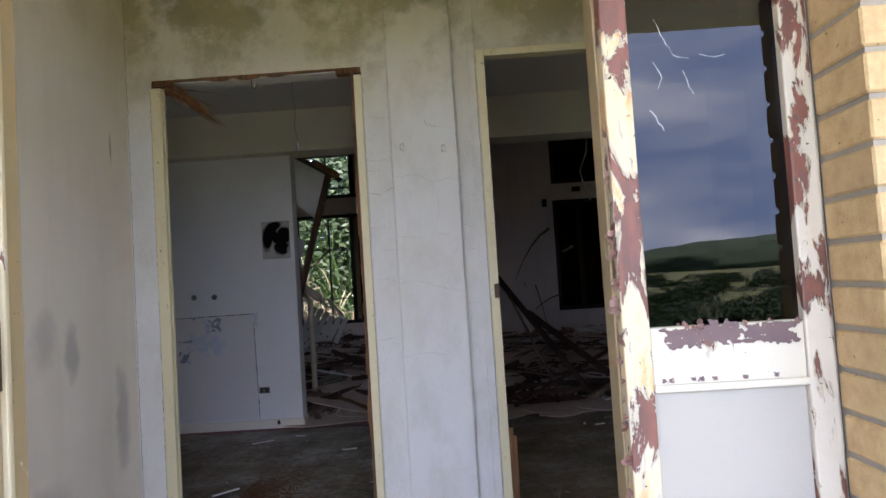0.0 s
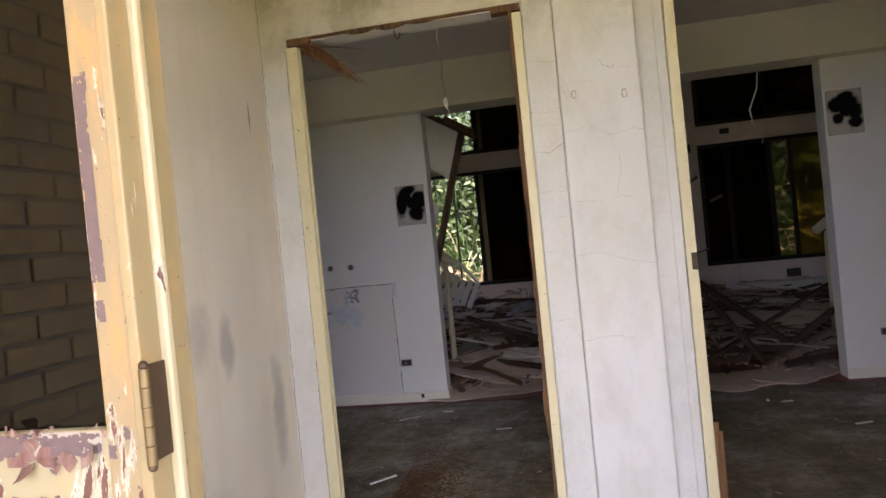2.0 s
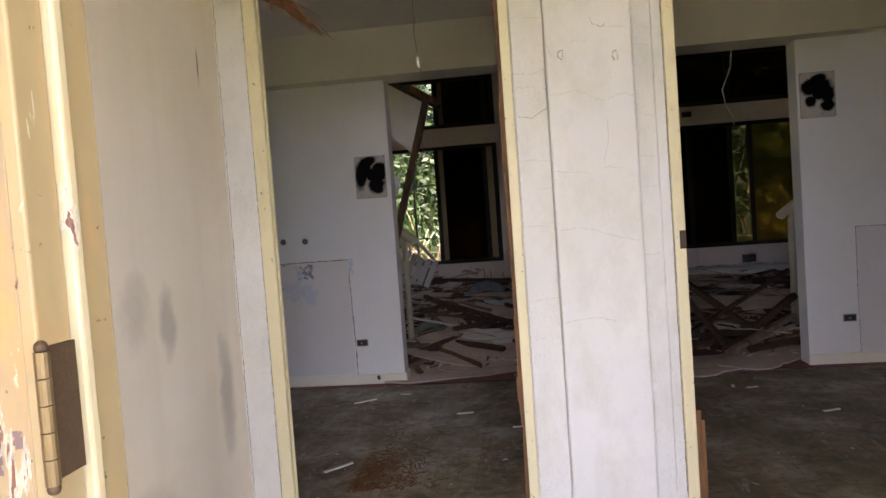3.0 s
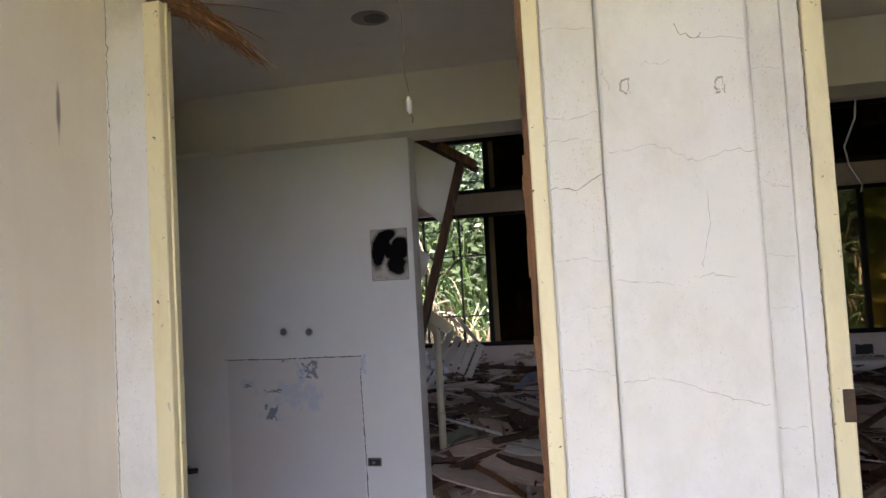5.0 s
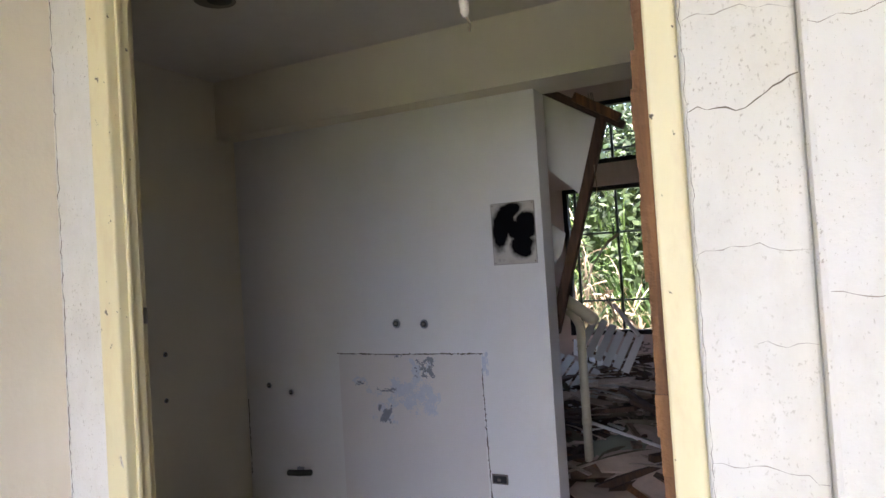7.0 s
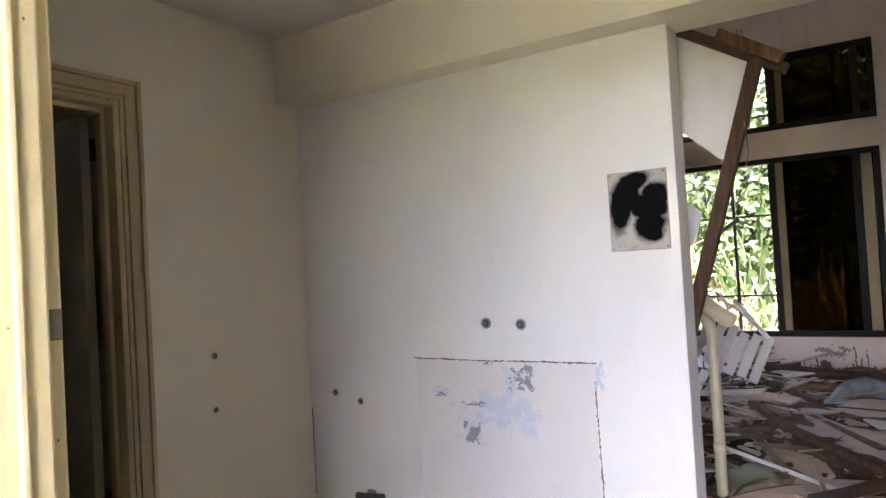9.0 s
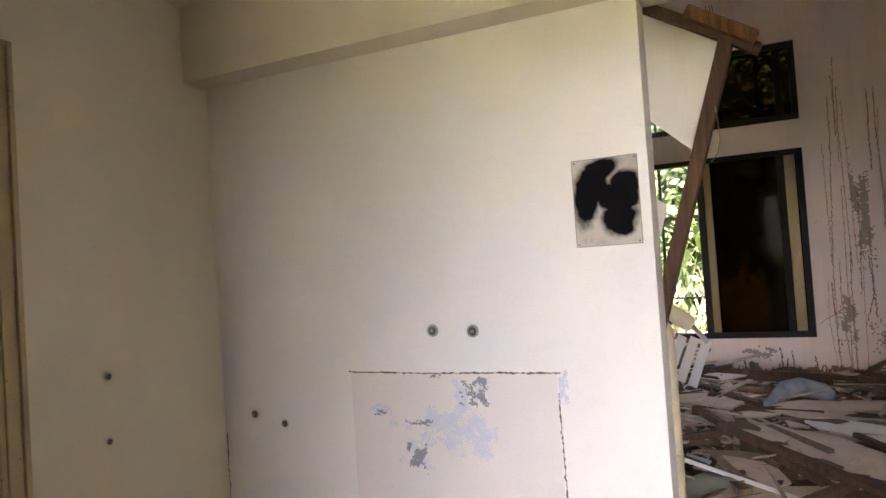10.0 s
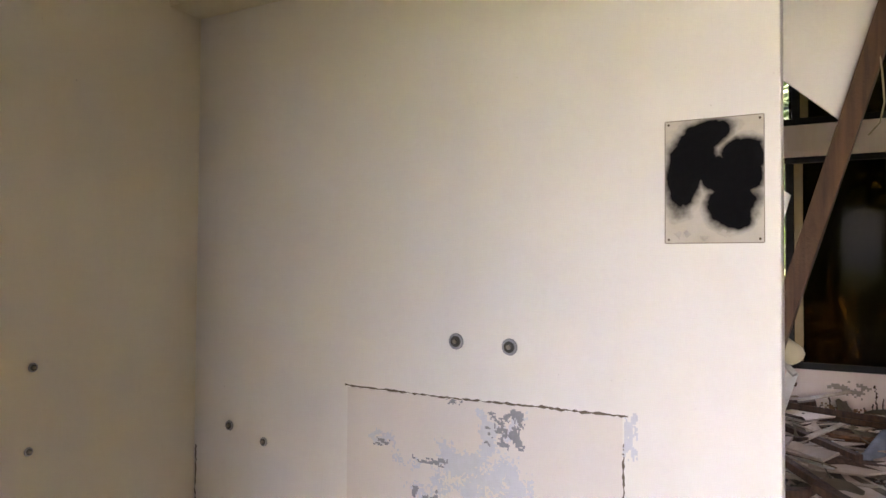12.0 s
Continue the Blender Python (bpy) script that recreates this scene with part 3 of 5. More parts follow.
        c = p + u * (s * q) + n * lift
        rows_.append((bm.verts.new(c - v * half), bm.verts.new(c + v * half)))
    for a, b in zip(rows_, rows_[1:]):
        bm.faces.new((a[0], a[1], b[1], b[0]))


M_panel_white = plaster("gloss_white_panel", (0.39, 0.375, 0.325), (0.34, 0.32, 0.265), 0.4, 0, 0, 0.3)
M_flake = timber("curled_paint_chip", (0.16, 0.06, 0.045), (0.42, 0.30, 0.25), 1.0)
light_r = side_light(0.616, 0.990, 1, "narrow glazed door leaf of flaking cream and brown paint, white lower panel", 0)
bm = bmesh.new()
for i, line in enumerate((((0.660, 1.53), (0.672, 1.50), (0.690, 1.462), (0.720, 1.452)), ((0.708, 1.43), (0.716, 1.40), (0.724, 1.385)), ((0.740, 1.458), (0.765, 1.452), (0.785, 1.455)), ((0.640, 1.36), (0.652, 1.345), (0.664, 1.32)), ((0.652, 1.45), (0.668, 1.42), (0.660, 1.40)))):
    ribbon(bm, [(x + 0.06, 1.1892, z + 0.03) for x, z in line], 0.0005, (0, -1, 0), 0.0012, 400 + i)
under(part("scratch", bm, M_white_wire, light_r, "pale scratches in the glass"), light_r)
light_l = side_light(-0.571, -0.931, -1, "narrow glazed door leaf with rusty flaking stile beside the entrance", 0)

# long bare strip and scars on the stile, bare wood and curled paint on the rail
bm = bmesh.new()
for cx, cz, w, h, sd in ((-0.609, 1.40, 0.020, 0.16, 501), (-0.608, 1.29, 0.019, 0.19, 502), (-0.604, 1.225, 0.015, 0.06, 503), (-0.609, 1.155, 0.014, 0.03, 504), (-0.60, 1.47, 0.008, 0.03, 505), (-0.588, 0.985, 0.010, 0.018, 506), (-0.612, 0.96, 0.012, 0.02, 507)):
    patch(bm, cx, cz, w, h, 1.1694 - 0.00005 * (sd - 500), sd, -0.35, 0.0018)
under(part("bare_strip", bm, M_undercoat, light_l, "long purple-brown strip bare of paint"), light_l)
bm = bmesh.new()
patch(bm, -0.69, 0.972, 0.12, 0.034, 1.1728, 511, -0.5, 0.002)
under(part("bare_wood", bm, M_damp, light_l, "bare grey wood under lost paint"), light_l)
bm = bmesh.new()
for k in range(8):
    flake(bm, Vector((rng.uniform(-0.80, -0.63), 1.172, rng.choice((0.992, 0.955, 0.95)) + rng.uniform(-0.008, 0.006))), rng.uniform(0.012, 0.034), Vector((rng.uniform(-0.3, 0.3), -1, 0.4)))
under(part("curled_paint", bm, M_flake, light_l, "large curls of red-brown paint"), light_l)

# post faces wear the darkened cream that stands for weaker light
post = empty("door_post", (-0.531, 1.2, 0), "grubby cream door post, darkened for weaker light, with a rusty brass hinge", "door post", kind="structure")
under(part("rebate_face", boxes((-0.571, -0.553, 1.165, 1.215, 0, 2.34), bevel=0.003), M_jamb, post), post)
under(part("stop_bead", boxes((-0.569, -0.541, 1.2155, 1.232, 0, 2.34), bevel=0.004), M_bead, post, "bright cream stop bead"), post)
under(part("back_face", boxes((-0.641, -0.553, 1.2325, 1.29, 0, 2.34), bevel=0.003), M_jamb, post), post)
hinge_root = empty("hinge", (-0.526, 1.15, 1.01), "old brass butt hinge with scorched rusty plate on the post", "hinge")
for k in range(5):
    bm = bmesh.new()
    bmesh.ops.create_cone(bm, cap_ends=True, segments=14, radius1=0.0072, radius2=0.0072, depth=0.0252, matrix=Matrix.Translation((-0.545, 1.158, 0.956 + k * 0.0262)))
    under(part("knuckle", bm, M_brass, hinge_root, "worn brass knuckle"), hinge_root)
for z in (0.940, 1.078):
    bm = bmesh.new()
    bmesh.ops.create_uvsphere(bm, u_segments=10, v_segments=6, radius=0.0068, matrix=Matrix.Translation((-0.545, 1.158, z)))
    under(part("pin", bm, M_steel, hinge_root, "", True), hinge_root)
under(part("leaf_plate", boxes((-0.5535, -0.549, 1.166, 1.214, 0.943, 1.076), bevel=0.001), M_steel, hinge_root, "rust-brown hinge plate"), hinge_root)
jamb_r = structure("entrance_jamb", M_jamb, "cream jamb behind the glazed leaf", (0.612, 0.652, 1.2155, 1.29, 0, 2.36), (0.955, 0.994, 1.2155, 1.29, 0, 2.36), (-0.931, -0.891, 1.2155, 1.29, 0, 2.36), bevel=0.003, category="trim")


# ---- foyer wall things ----
def socket(loc, normal, name, label, category, w=0.085, h=0.05):
    root = empty(name, loc, label, category)
    m = Matrix.Translation(loc) @ {"y": Matrix.Identity(4), "x": Matrix.Rotation(radians(90), 4, "Z")}[normal]
    bm = boxes((-w / 2, w / 2, -0.006, 0.0, -h / 2, h / 2), bevel=0.002)
    bmesh.ops.transform(bm, matrix=m, verts=bm.verts[:])
    under(part("plate", bm, M_plate, root), root)
    bm = boxes((-w / 2 + 0.007, w / 2 - 0.007, -0.009, -0.0062, -h / 2 + 0.007, h / 2 - 0.007), bevel=0.002)
    bmesh.ops.transform(bm, matrix=m, verts=bm.verts[:])
    under(part("box", bm, M_socket, root, "dark empty back box"), root)
    bm = boxes((-0.012, 0.006, -0.014, -0.0092, -0.008, 0.006), bevel=0.002)
    bmesh.ops.transform(bm, matrix=m, verts=bm.verts[:])
    under(part("terminal", bm, M_plate, root), root)
    return root


socket((FX0 + 0.0005, 2.18, 1.252), "x", "light_switch", "broken light switch with dark empty box on beige wall", "switch", 0.085, 0.055)
socket((-1.312, FW0 - 0.0005, 0.311), "y", "wall_socket", "broken black wall socket on white wall", "socket")
socket((2.075, FW0 - 0.0005, 0.314), "y", "wall_socket", "broken black wall socket on white wall", "socket")


# ---- spray-painted acrylic sheets ----
def spray_material(name, cx, cz, spots):
    """Yellowed clear sheet with blobs of black spray paint; spots in metres from the sheet's middle."""
    k = Mat(name, 0.22)
    total = None
    wob = k.math("MULTIPLY", k.math("SUBTRACT", k.noise(26, 3), 0.5), 0.5)
    for x, z, rx, rz, ang in spots:
        p = k.n.new("ShaderNodeMapping")
        p.vector_type = "TEXTURE"
        p.inputs["Location"].default_value = (cx + x, FW0, cz + z)
        p.inputs["Rotation"].default_value = (0, radians(ang), 0)
        p.inputs["Scale"].default_value = (rx, 1.0, rz)
        k.link(k.pos, p.inputs["Vector"])
        ln = k.n.new("ShaderNodeVectorMath")
        ln.operation = "LENGTH"
        k.link(p.outputs[0], ln.inputs[0])
        d = k.math("ADD", ln.outputs["Value"], wob)
        total = d if total is None else k.math("MINIMUM", total, d)
    mask = k.ramp(total, (0.66, 1.0), (1.04, 0.0))
    k.link(k.mix(mask, (0.5, 0.5, 0.5), (0.04, 0.04, 0.04)), k.b.inputs["Specular IOR Level"])
    body = k.ramp(k.noise(9, 4), (0.3, (0.52, 0.48, 0.41)), (0.7, (0.63, 0.60, 0.54)))
    col = k.mix(mask, body, (0.006, 0.006, 0.007))
    return k.done(col, k.noise(12, 2), 0.12, 0.004, k.mix(mask, (0.18, 0.18, 0.18), (0.7, 0.7, 0.7)))


def sheet(cx, cz, w, h, spots, label):
    root = empty("acrylic_sheet", (cx, FW0 - 0.001, cz), label, "notice", "sprayed notices by the opening")
    mt = spray_material("sprayed_acrylic", cx, cz, spots)
    under(part("pane", boxes((cx - w / 2, cx + w / 2, FW0 - 0.005, FW0 - 0.001, cz - h / 2, cz + h / 2), bevel=0.001), mt, root), root)
    t = 0.0018
    under(part("edge", boxes((cx - w / 2 - t, cx - w / 2, FW0 - 0.0055, FW0 - 0.001, cz - h / 2, cz + h / 2), (cx + w / 2, cx + w / 2 + t, FW0 - 0.0055, FW0 - 0.001, cz - h / 2, cz + h / 2),
        (cx - w / 2, cx + w / 2, FW0 - 0.0055, FW0 - 0.001, cz - h / 2 - t, cz - h / 2), (cx - w / 2, cx + w / 2, FW0 - 0.0055, FW0 - 0.001, cz + h / 2, cz + h / 2 + t)), M_plate, root), root)
    for sx in (-1, 1):
        for sz in (-1, 1):
            bm = bmesh.new()
            bmesh.ops.create_uvsphere(bm, u_segments=8, v_segments=5, radius=0.003, matrix=Matrix.Translation((cx + sx * (w / 2 - 0.008), FW0 - 0.0055, cz + sz * (h / 2 - 0.008))))
            under(part("screw", bm, M_steel, root), root)
    # pale flakes near the lower edge, modelled in place of white glare
    for a in (-0.085, -0.055, -0.02, 0.02):
        bm = bmesh.new()
        flake(bm, Vector((cx + a, FW0 - 0.0062, cz - h / 2 + 0.016)), 0.014, Vector((0.1, -1, 0.15)))
        under(part("film", bm, M_lampholder, root, "pale flake in place of white glare"), root)


sheet(-1.157, 1.519, 0.222, 0.300, [(-0.020, 0.108, 0.089, 0.046, -18), (-0.066, 0.022, 0.062, 0.123, 6), (-0.040, 0.055, 0.066, 0.075, -30), (0.064, 0.054, 0.068, 0.062, -10), (0.070, 0.010, 0.051, 0.057, 0), (0.014, 0.012, 0.066, 0.066, 20), (0.040, -0.055, 0.075, 0.084, 12), (0.050, -0.085, 0.051, 0.051, 0)], "yellowed acrylic notice blotted out with black spray paint")
sheet(1.935, 1.83, 0.222, 0.300, [(0.010, 0.105, 0.068, 0.041, -12), (-0.045, 0.050, 0.075, 0.068, -25), (0.030, 0.050, 0.082, 0.080, 0), (0.065, 0.000, 0.055, 0.080, 10), (-0.045, -0.040, 0.046, 0.048, 0), (0.010, 0.010, 0.068, 0.057, 0), (0.062, -0.075, 0.057, 0.046, -15)], "yellowed acrylic notice blotted out with black spray paint")


# ---- marks on the far wall ----
Y = FW0 - 0.0005
hatch = empty("wall_hatch", (-1.8, Y, 0.5), "painted-over wall hatch with peeled blue-grey patches", "hatch", kind="structure")
under(part("cover", boxes((-2.236, -1.375, FW0 - 0.0035, FW0 - 0.0005, 0.085, 0.925), bevel=0.001), M_panel, hatch), hatch)
bm = bmesh.new()
yy = FW0 - 0.0045
ribbon(bm, [(-2.245, yy, 0.932), (-1.9, yy, 0.927), (-1.62, yy, 0.93), (-1.36, yy, 0.93)], 0.0038, (0, -1, 0), 0.001, 1)
ribbon(bm, [(-1.372, yy, 0.86), (-1.368, yy, 0.6), (-1.362, yy, 0.3), (-1.36, yy, 0.06)], 0.0038, (0, -1, 0), 0.0014, 2)
ribbon(bm, [(RX0 + 0.012, yy, 0.66), (RX0 + 0.014, yy, 0.45), (RX0 + 0.012, yy, 0.22)], 0.003, (0, -1, 0), 0.002, 3)
under(part("gap", bm, M_crack, hatch, "dark joint round the hatch"), hatch)


bm = bmesh.new()
for q in ((-2.105, 0.785, 0.10, 0.05, 1, -0.1), (-1.96, 0.66, 0.20, 0.20, 2, 0.12), (-1.80, 0.72, 0.26, 0.18, 5, -0.05), (-1.72, 0.83, 0.17, 0.17, 3, 0.1), (-1.68, 0.67, 0.16, 0.20, 4, 0.05), (-1.355, 0.88, 0.035, 0.11, 6, -0.3)):
    patch(bm, q[0], q[1], q[2] * 1.1, q[3] * 1.1, FW0 - 0.0040 - 0.00012 * q[4], q[4], q[5] + 0.44)
under(part("bare_patch", bm, M_primer, hatch, "peeled blue-grey primer"), hatch)
bm = bmesh.new()
for q in ((-1.95, 0.60, 0.10, 0.14, 11), (-1.70, 0.86, 0.14, 0.12, 13), (-1.93, 0.735, 0.14, 0.03, 14), (-2.105, 0.775, 0.07, 0.03, 15), (-1.86, 0.915, 0.07, 0.02, 16)):
    patch(bm, *q[:4], FW0 - 0.0048 - 0.0001 * (q[4] - 10), q[4], 0.45)
under(part("scuff", bm, M_scuff, hatch, "dark scuffed residue"), hatch)


hatch_r = empty("wall_hatch", (2.54, Y, 0.5), "outline of a painted-over wall hatch", "hatch", kind="structure")
under(part("cover", boxes((2.14, 3.0, FW0 - 0.0035, FW0 - 0.0005, 0.085, 0.925), bevel=0.001), M_panel, hatch_r), hatch_r)
bm = bmesh.new()
ribbon(bm, [(2.136, yy, 0.93), (2.54, yy, 0.927), (3.0, yy, 0.93)], 0.0022, (0, -1, 0), 0.001, 31)
ribbon(bm, [(2.136, yy, 0.93), (2.134, yy, 0.5), (2.137, yy, 0.06)], 0.0022, (0, -1, 0), 0.001, 32)
under(part("gap", bm, M_crack, hatch_r), hatch_r)
bm = bmesh.new()
box(bm, 0, 0.5, -0.012, 0.012, 0, 0.9, 0.003)
box(bm, -0.002, 0.502, -0.02, 0.016, 0.9, 0.925, 0.003)
lb = thing("leaning_board", bm, M_wood, "dark brown board leaning against the white wall", "board")
lb.matrix_world = pose(2.35, 5.32, 0, -6, 0, 0)


def pipe_hole(x, y, z, r, axis):
    root = empty("pipe_hole", (x, y, z), "small capped pipe hole in the painted wall", "pipe hole", "pipe holes in the walls")
    rot = Matrix.Rotation(radians(90), 4, "X") if axis == "y" else Matrix.Rotation(radians(90), 4, "Y")
    n = Vector((0, -1, 0)) if axis == "y" else Vector((1, 0, 0))
    # the bore is a raised dark disc, its inner shade given by colour
    for nm, rr, dep, off, mt in (("rim", r, 0.004, 0.002, M_scuff), ("bore", r * 0.72, 0.005, 0.0025, M_hole), ("stub", r * 0.3, 0.012, 0.006, M_plate)):
        bm = bmesh.new()
        bmesh.ops.create_cone(bm, cap_ends=True, segments=14, radius1=rr, radius2=rr * 0.92, depth=dep, matrix=Matrix.Translation(Vector((x, y, z)) + n * off) @ rot)
        under(part(nm, bm, mt, root), root)


for x, z, r in ((-1.854, 1.091, 0.024), (-1.687, 1.085, 0.024), (-2.746, 0.745, 0.018), (-2.586, 0.709, 0.016)):
    pipe_hole(x, FW0 - 0.0005, z, r, "y")
for y, z, r in ((4.861, 1.008, 0.014), (4.853, 0.769, 0.013)):
    pipe_hole(RX0 + 0.0005, y, z, r, "x")
stub = empty("pipe_stub", (-2.54, FW0, 0.255), "broken dark pipe bracket on the white wall", "pipe bracket")
bm = bmesh.new()
tube(bm, [(-2.62, FW0 - 0.02, 0.25), (-2.54, FW0 - 0.026, 0.255), (-2.46, FW0 - 0.02, 0.262)], 0.017, 10)
under(part("pipe", bm, M_hole, stub, "", True), stub)
under(part("bracket", boxes((-2.56, -2.52, FW0 - 0.02, FW0 - 0.0005, 0.24, 0.285), bevel=0.003), M_scuff, stub), stub)

# hairline cracks over pilaster and bands
cracks = empty("wall_cracks", (0.2, 3.05, 1.3), "hairline cracks across the plaster pilaster", "crack", kind="structure")
PF, BL, BR = PIL - 0.0008, DW0 - 0.0088, DW0 - 0.0012
hair = (
    (PF, ((0.048, 1.597), (0.075, 1.6), (0.1, 1.598), (0.129, 1.61), (0.175, 1.593), (0.212, 1.568), (0.25, 1.563), (0.288, 1.58), (0.346, 1.575))),
    (PF, ((0.05, 1.317), (0.102, 1.315), (0.141, 1.31), (0.184, 1.301))), (PF, ((0.21, 1.315), (0.246, 1.323), (0.291, 1.314))),
    (PF, ((0.05, 1.1), (0.116, 1.107), (0.178, 1.097), (0.215, 1.083), (0.277, 1.061), (0.338, 1.05))), (PF, ((0.05, 0.76), (0.15, 0.775), (0.24, 0.76))), (PF, ((0.13, 1.783), (0.14, 1.787), (0.182, 1.778), (0.192, 1.787))),
    (PF, ((0.05, 1.781), (0.061, 1.735))), (PF, ((0.245, 1.825), (0.29, 1.822), (0.343, 1.81))), (PF, ((0.23, 1.335), (0.25, 1.45), (0.247, 1.50))),
    (BL, ((-0.079, 1.9), (-0.034, 1.898), (0.036, 1.889))), (BL, ((-0.08, 1.697), (-0.032, 1.688), (0.036, 1.698))), (BL, ((-0.079, 1.641), (-0.006, 1.642), (0.032, 1.63))),
    (BL, ((-0.08, 1.368), (-0.024, 1.372), (0.037, 1.364))), (BL, ((-0.023, 1.262), (0.037, 1.261))), (BL, ((-0.079, 1.123), (-0.046, 1.127), (-0.002, 1.123), (0.037, 1.11))), (BL, ((-0.08, 0.84), (0.03, 0.85))),
    (BR, ((0.359, 1.526), (0.39, 1.503), (0.42, 1.498))), (BR, ((0.366, 1.762), (0.42, 1.755))), (BR, ((0.365, 1.356), (0.42, 1.35))), (BR, ((0.366, 1.245), (0.42, 1.245))), (BR, ((0.36, 0.991), (0.42, 0.992))))
bm = bmesh.new()
for i, (y, line) in enumerate(hair):
    ribbon(bm, [(x, y, z) for x, z in line], 0.00055, (0, -1, 0), 0.0022, i)
under(part("crack", bm, M_crack_soft, cracks), cracks)
bm = bmesh.new()
ribbon(bm, [(0.203, PF, 1.861), (0.216, PF, 1.837), (0.245, PF, 1.825), (0.257, PF, 1.836)], 0.0009, (0, -1, 0), 0.003, 91)
ribbon(bm, [(-0.078, BL, 1.534), (-0.017, BL, 1.527), (0.004, BL, 1.542), (0.037, BL, 1.557)], 0.0009, (0, -1, 0), 0.002, 96)
ribbon(bm, [(FX0 + 0.004, BR, 2.4), (FX0 + 0.007, BR, 1.6), (FX0 + 0.005, BR, 0.9), (FX0 + 0.008, BR, 0.1)], 0.0014, (0, -1, 0), 0.0015, 92)
ribbon(bm, [(-1.111, BR, 2.1), (-1.110, BR, 1.2), (-1.111, BR, 0.1)], 0.0013, (0, -1, 0), 0.0012, 93)
ribbon(bm, [(-0.080, BL - 0.0007, 2.1), (-0.079, BL - 0.0007, 1.2), (-0.080, BL - 0.0007, 0.1)], 0.0003, (0, -1, 0), 0.001, 94)
ribbon(bm, [(0.461, DW0 - 0.0128, 2.1), (0.462, DW0 - 0.0128, 1.2), (0.461, DW0 - 0.0128, 0.1)], 0.001, (0, -1, 0), 0.001, 95)
under(part("crack", bm, M_crack, cracks), cracks)
# shallow plugged screw holes with a dirty rim
for x, z in ((0.094, 1.738), (0.287, 1.719)):
    bm = bmesh.new()
    patch(bm, x, z, 0.022, 0.036, PIL - 0.0010, 130 + int(x * 100), -0.05, 0.0012)
    under(part("plug_rim", bm, M_crack_soft, cracks), cracks)
    bm = bmesh.new()
    patch(bm, x + 0.001, z, 0.016, 0.028, PIL - 0.0014, 130 + int(x * 100), -0.05, 0.0010)
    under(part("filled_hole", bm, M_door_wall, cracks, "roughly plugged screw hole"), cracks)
# ---- ceiling lamp holes and the bare hanging lampholder ----
for x, y in ((-2.03, 4.43), (-0.90, 4.475)):
    root = empty("downlight_hole", (x, y, CEIL), "empty round downlight hole in the ceiling", "downlight", "downlight holes")
    bm = bmesh.new()
    bmesh.ops.create_cone(bm, cap_ends=True, segments=28, radius1=0.085, radius2=0.082, depth=0.004, matrix=Matrix.Translation((x, y, CEIL - 0.003)))
    under(part("rim", bm, M_plate, root), root)
    # no recess is cut: a flat black disc carries the hole's shade
    bm = bmesh.new()
    bmesh.ops.create_cone(bm, cap_ends=True, segments=24, radius1=0.05, radius2=0.05, depth=0.004, matrix=Matrix.Translation((x + 0.02, y + 0.005, CEIL - 0.0062)))
    under(part("opening", bm, M_socket, root, "black disc for the shaded hole"), root)
lamp = empty("hanging_lampholder", (-0.472, 3.42, 1.83), "bare lampholder hanging on a kinked wire from the lintel", "lampholder")
bm = bmesh.new()
wr = random.Random(2)
top = Vector((-0.472, 3.35, CEIL))
pts = [top.lerp(Vector((-0.472, 3.42, 1.88)), i / 16) + Vector((wr.uniform(-1, 1) * 0.011, wr.uniform(-1, 1) * 0.01, 0)) for i in range(17)]
tube(bm, pts, 0.0016, 5)
kn = pts[6]
tube(bm, [kn + Vector((0.012 * math.cos(a), 0.004 * math.sin(2 * a), 0.013 * math.sin(a))) for a in (i * 0.7 for i in range(14))], 0.0014, 5)
under(part("wire", bm, M_wire, lamp), lamp)
bm = bmesh.new()
tube(bm, [(-0.472, 3.42, 1.862), (-0.472, 3.42, 1.85), (-0.471, 3.42, 1.825), (-0.47, 3.42, 1.815)], lambda q: (0.005, 0.009, 0.008, 0.004)[min(3, int(q * 3.01))], 10)
under(part("holder", bm, M_lampholder, lamp), lamp)
bm = bmesh.new()
tube(bm, [(-0.469, 3.42, 1.817), (-0.462, 3.42, 1.80), (-0.464, 3.42, 1.788)], 0.002, 5)
under(part("wire_tail", bm, M_wire, lamp), lamp)
hook = empty("hook", (-0.61, 3.20, 2.13), "bent wire hook under the lintel", "hook")
bm = bmesh.new()
tube(bm, [(-0.63, 3.20, 2.136), (-0.63, 3.20, 2.11), (-0.62, 3.20, 2.095), (-0.608, 3.20, 2.102), (-0.607, 3.20, 2.12)], 0.0025, 6)
under(part("wire", bm, M_hole, hook), hook)
cable = thing("hanging_cable", bmesh.new(), M_white_wire, "thin white cable hanging under the beam", "cable")
bm = bmesh.new()
tube(bm, [(1.45, 5.62, 2.22), (1.44, 5.63, 2.10), (1.38, 5.64, 1.95), (1.40, 5.65, 1.85), (1.46, 5.66, 1.74), (1.45, 5.66, 1.70)], 0.004, 6)
cable.data = mesh_of("hanging_cable", bm, M_white_wire)

# ---- left doorway of the room with its dark door ajar ----
door_3 = empty("door_3", (RX0, 4.0, 0), "beige moulded door casing with a dark grey door ajar", "door", kind="structure")
# outer fillet, flat and inner bead, mitred round the doorway
for nm, i0, i1, d in (("casing_fillet", 0.068, 0.088, 0.030), ("casing", 0.020, 0.0675, 0.020), ("casing_bead", 0.0, 0.0195, 0.012)):
    bm = boxes((RX0 - 0.004, RX0 + d, 4.45 + i0, 4.45 + i1, 0, 2.085 + i1), (RX0 - 0.004, RX0 + d, 3.56 - i1, 3.56 - i0, 0, 2.085 + i1), (RX0 - 0.004, RX0 + d, 3.56 - i0, 4.45 + i0, 2.085 + i0, 2.085 + i1), bevel=0.004)
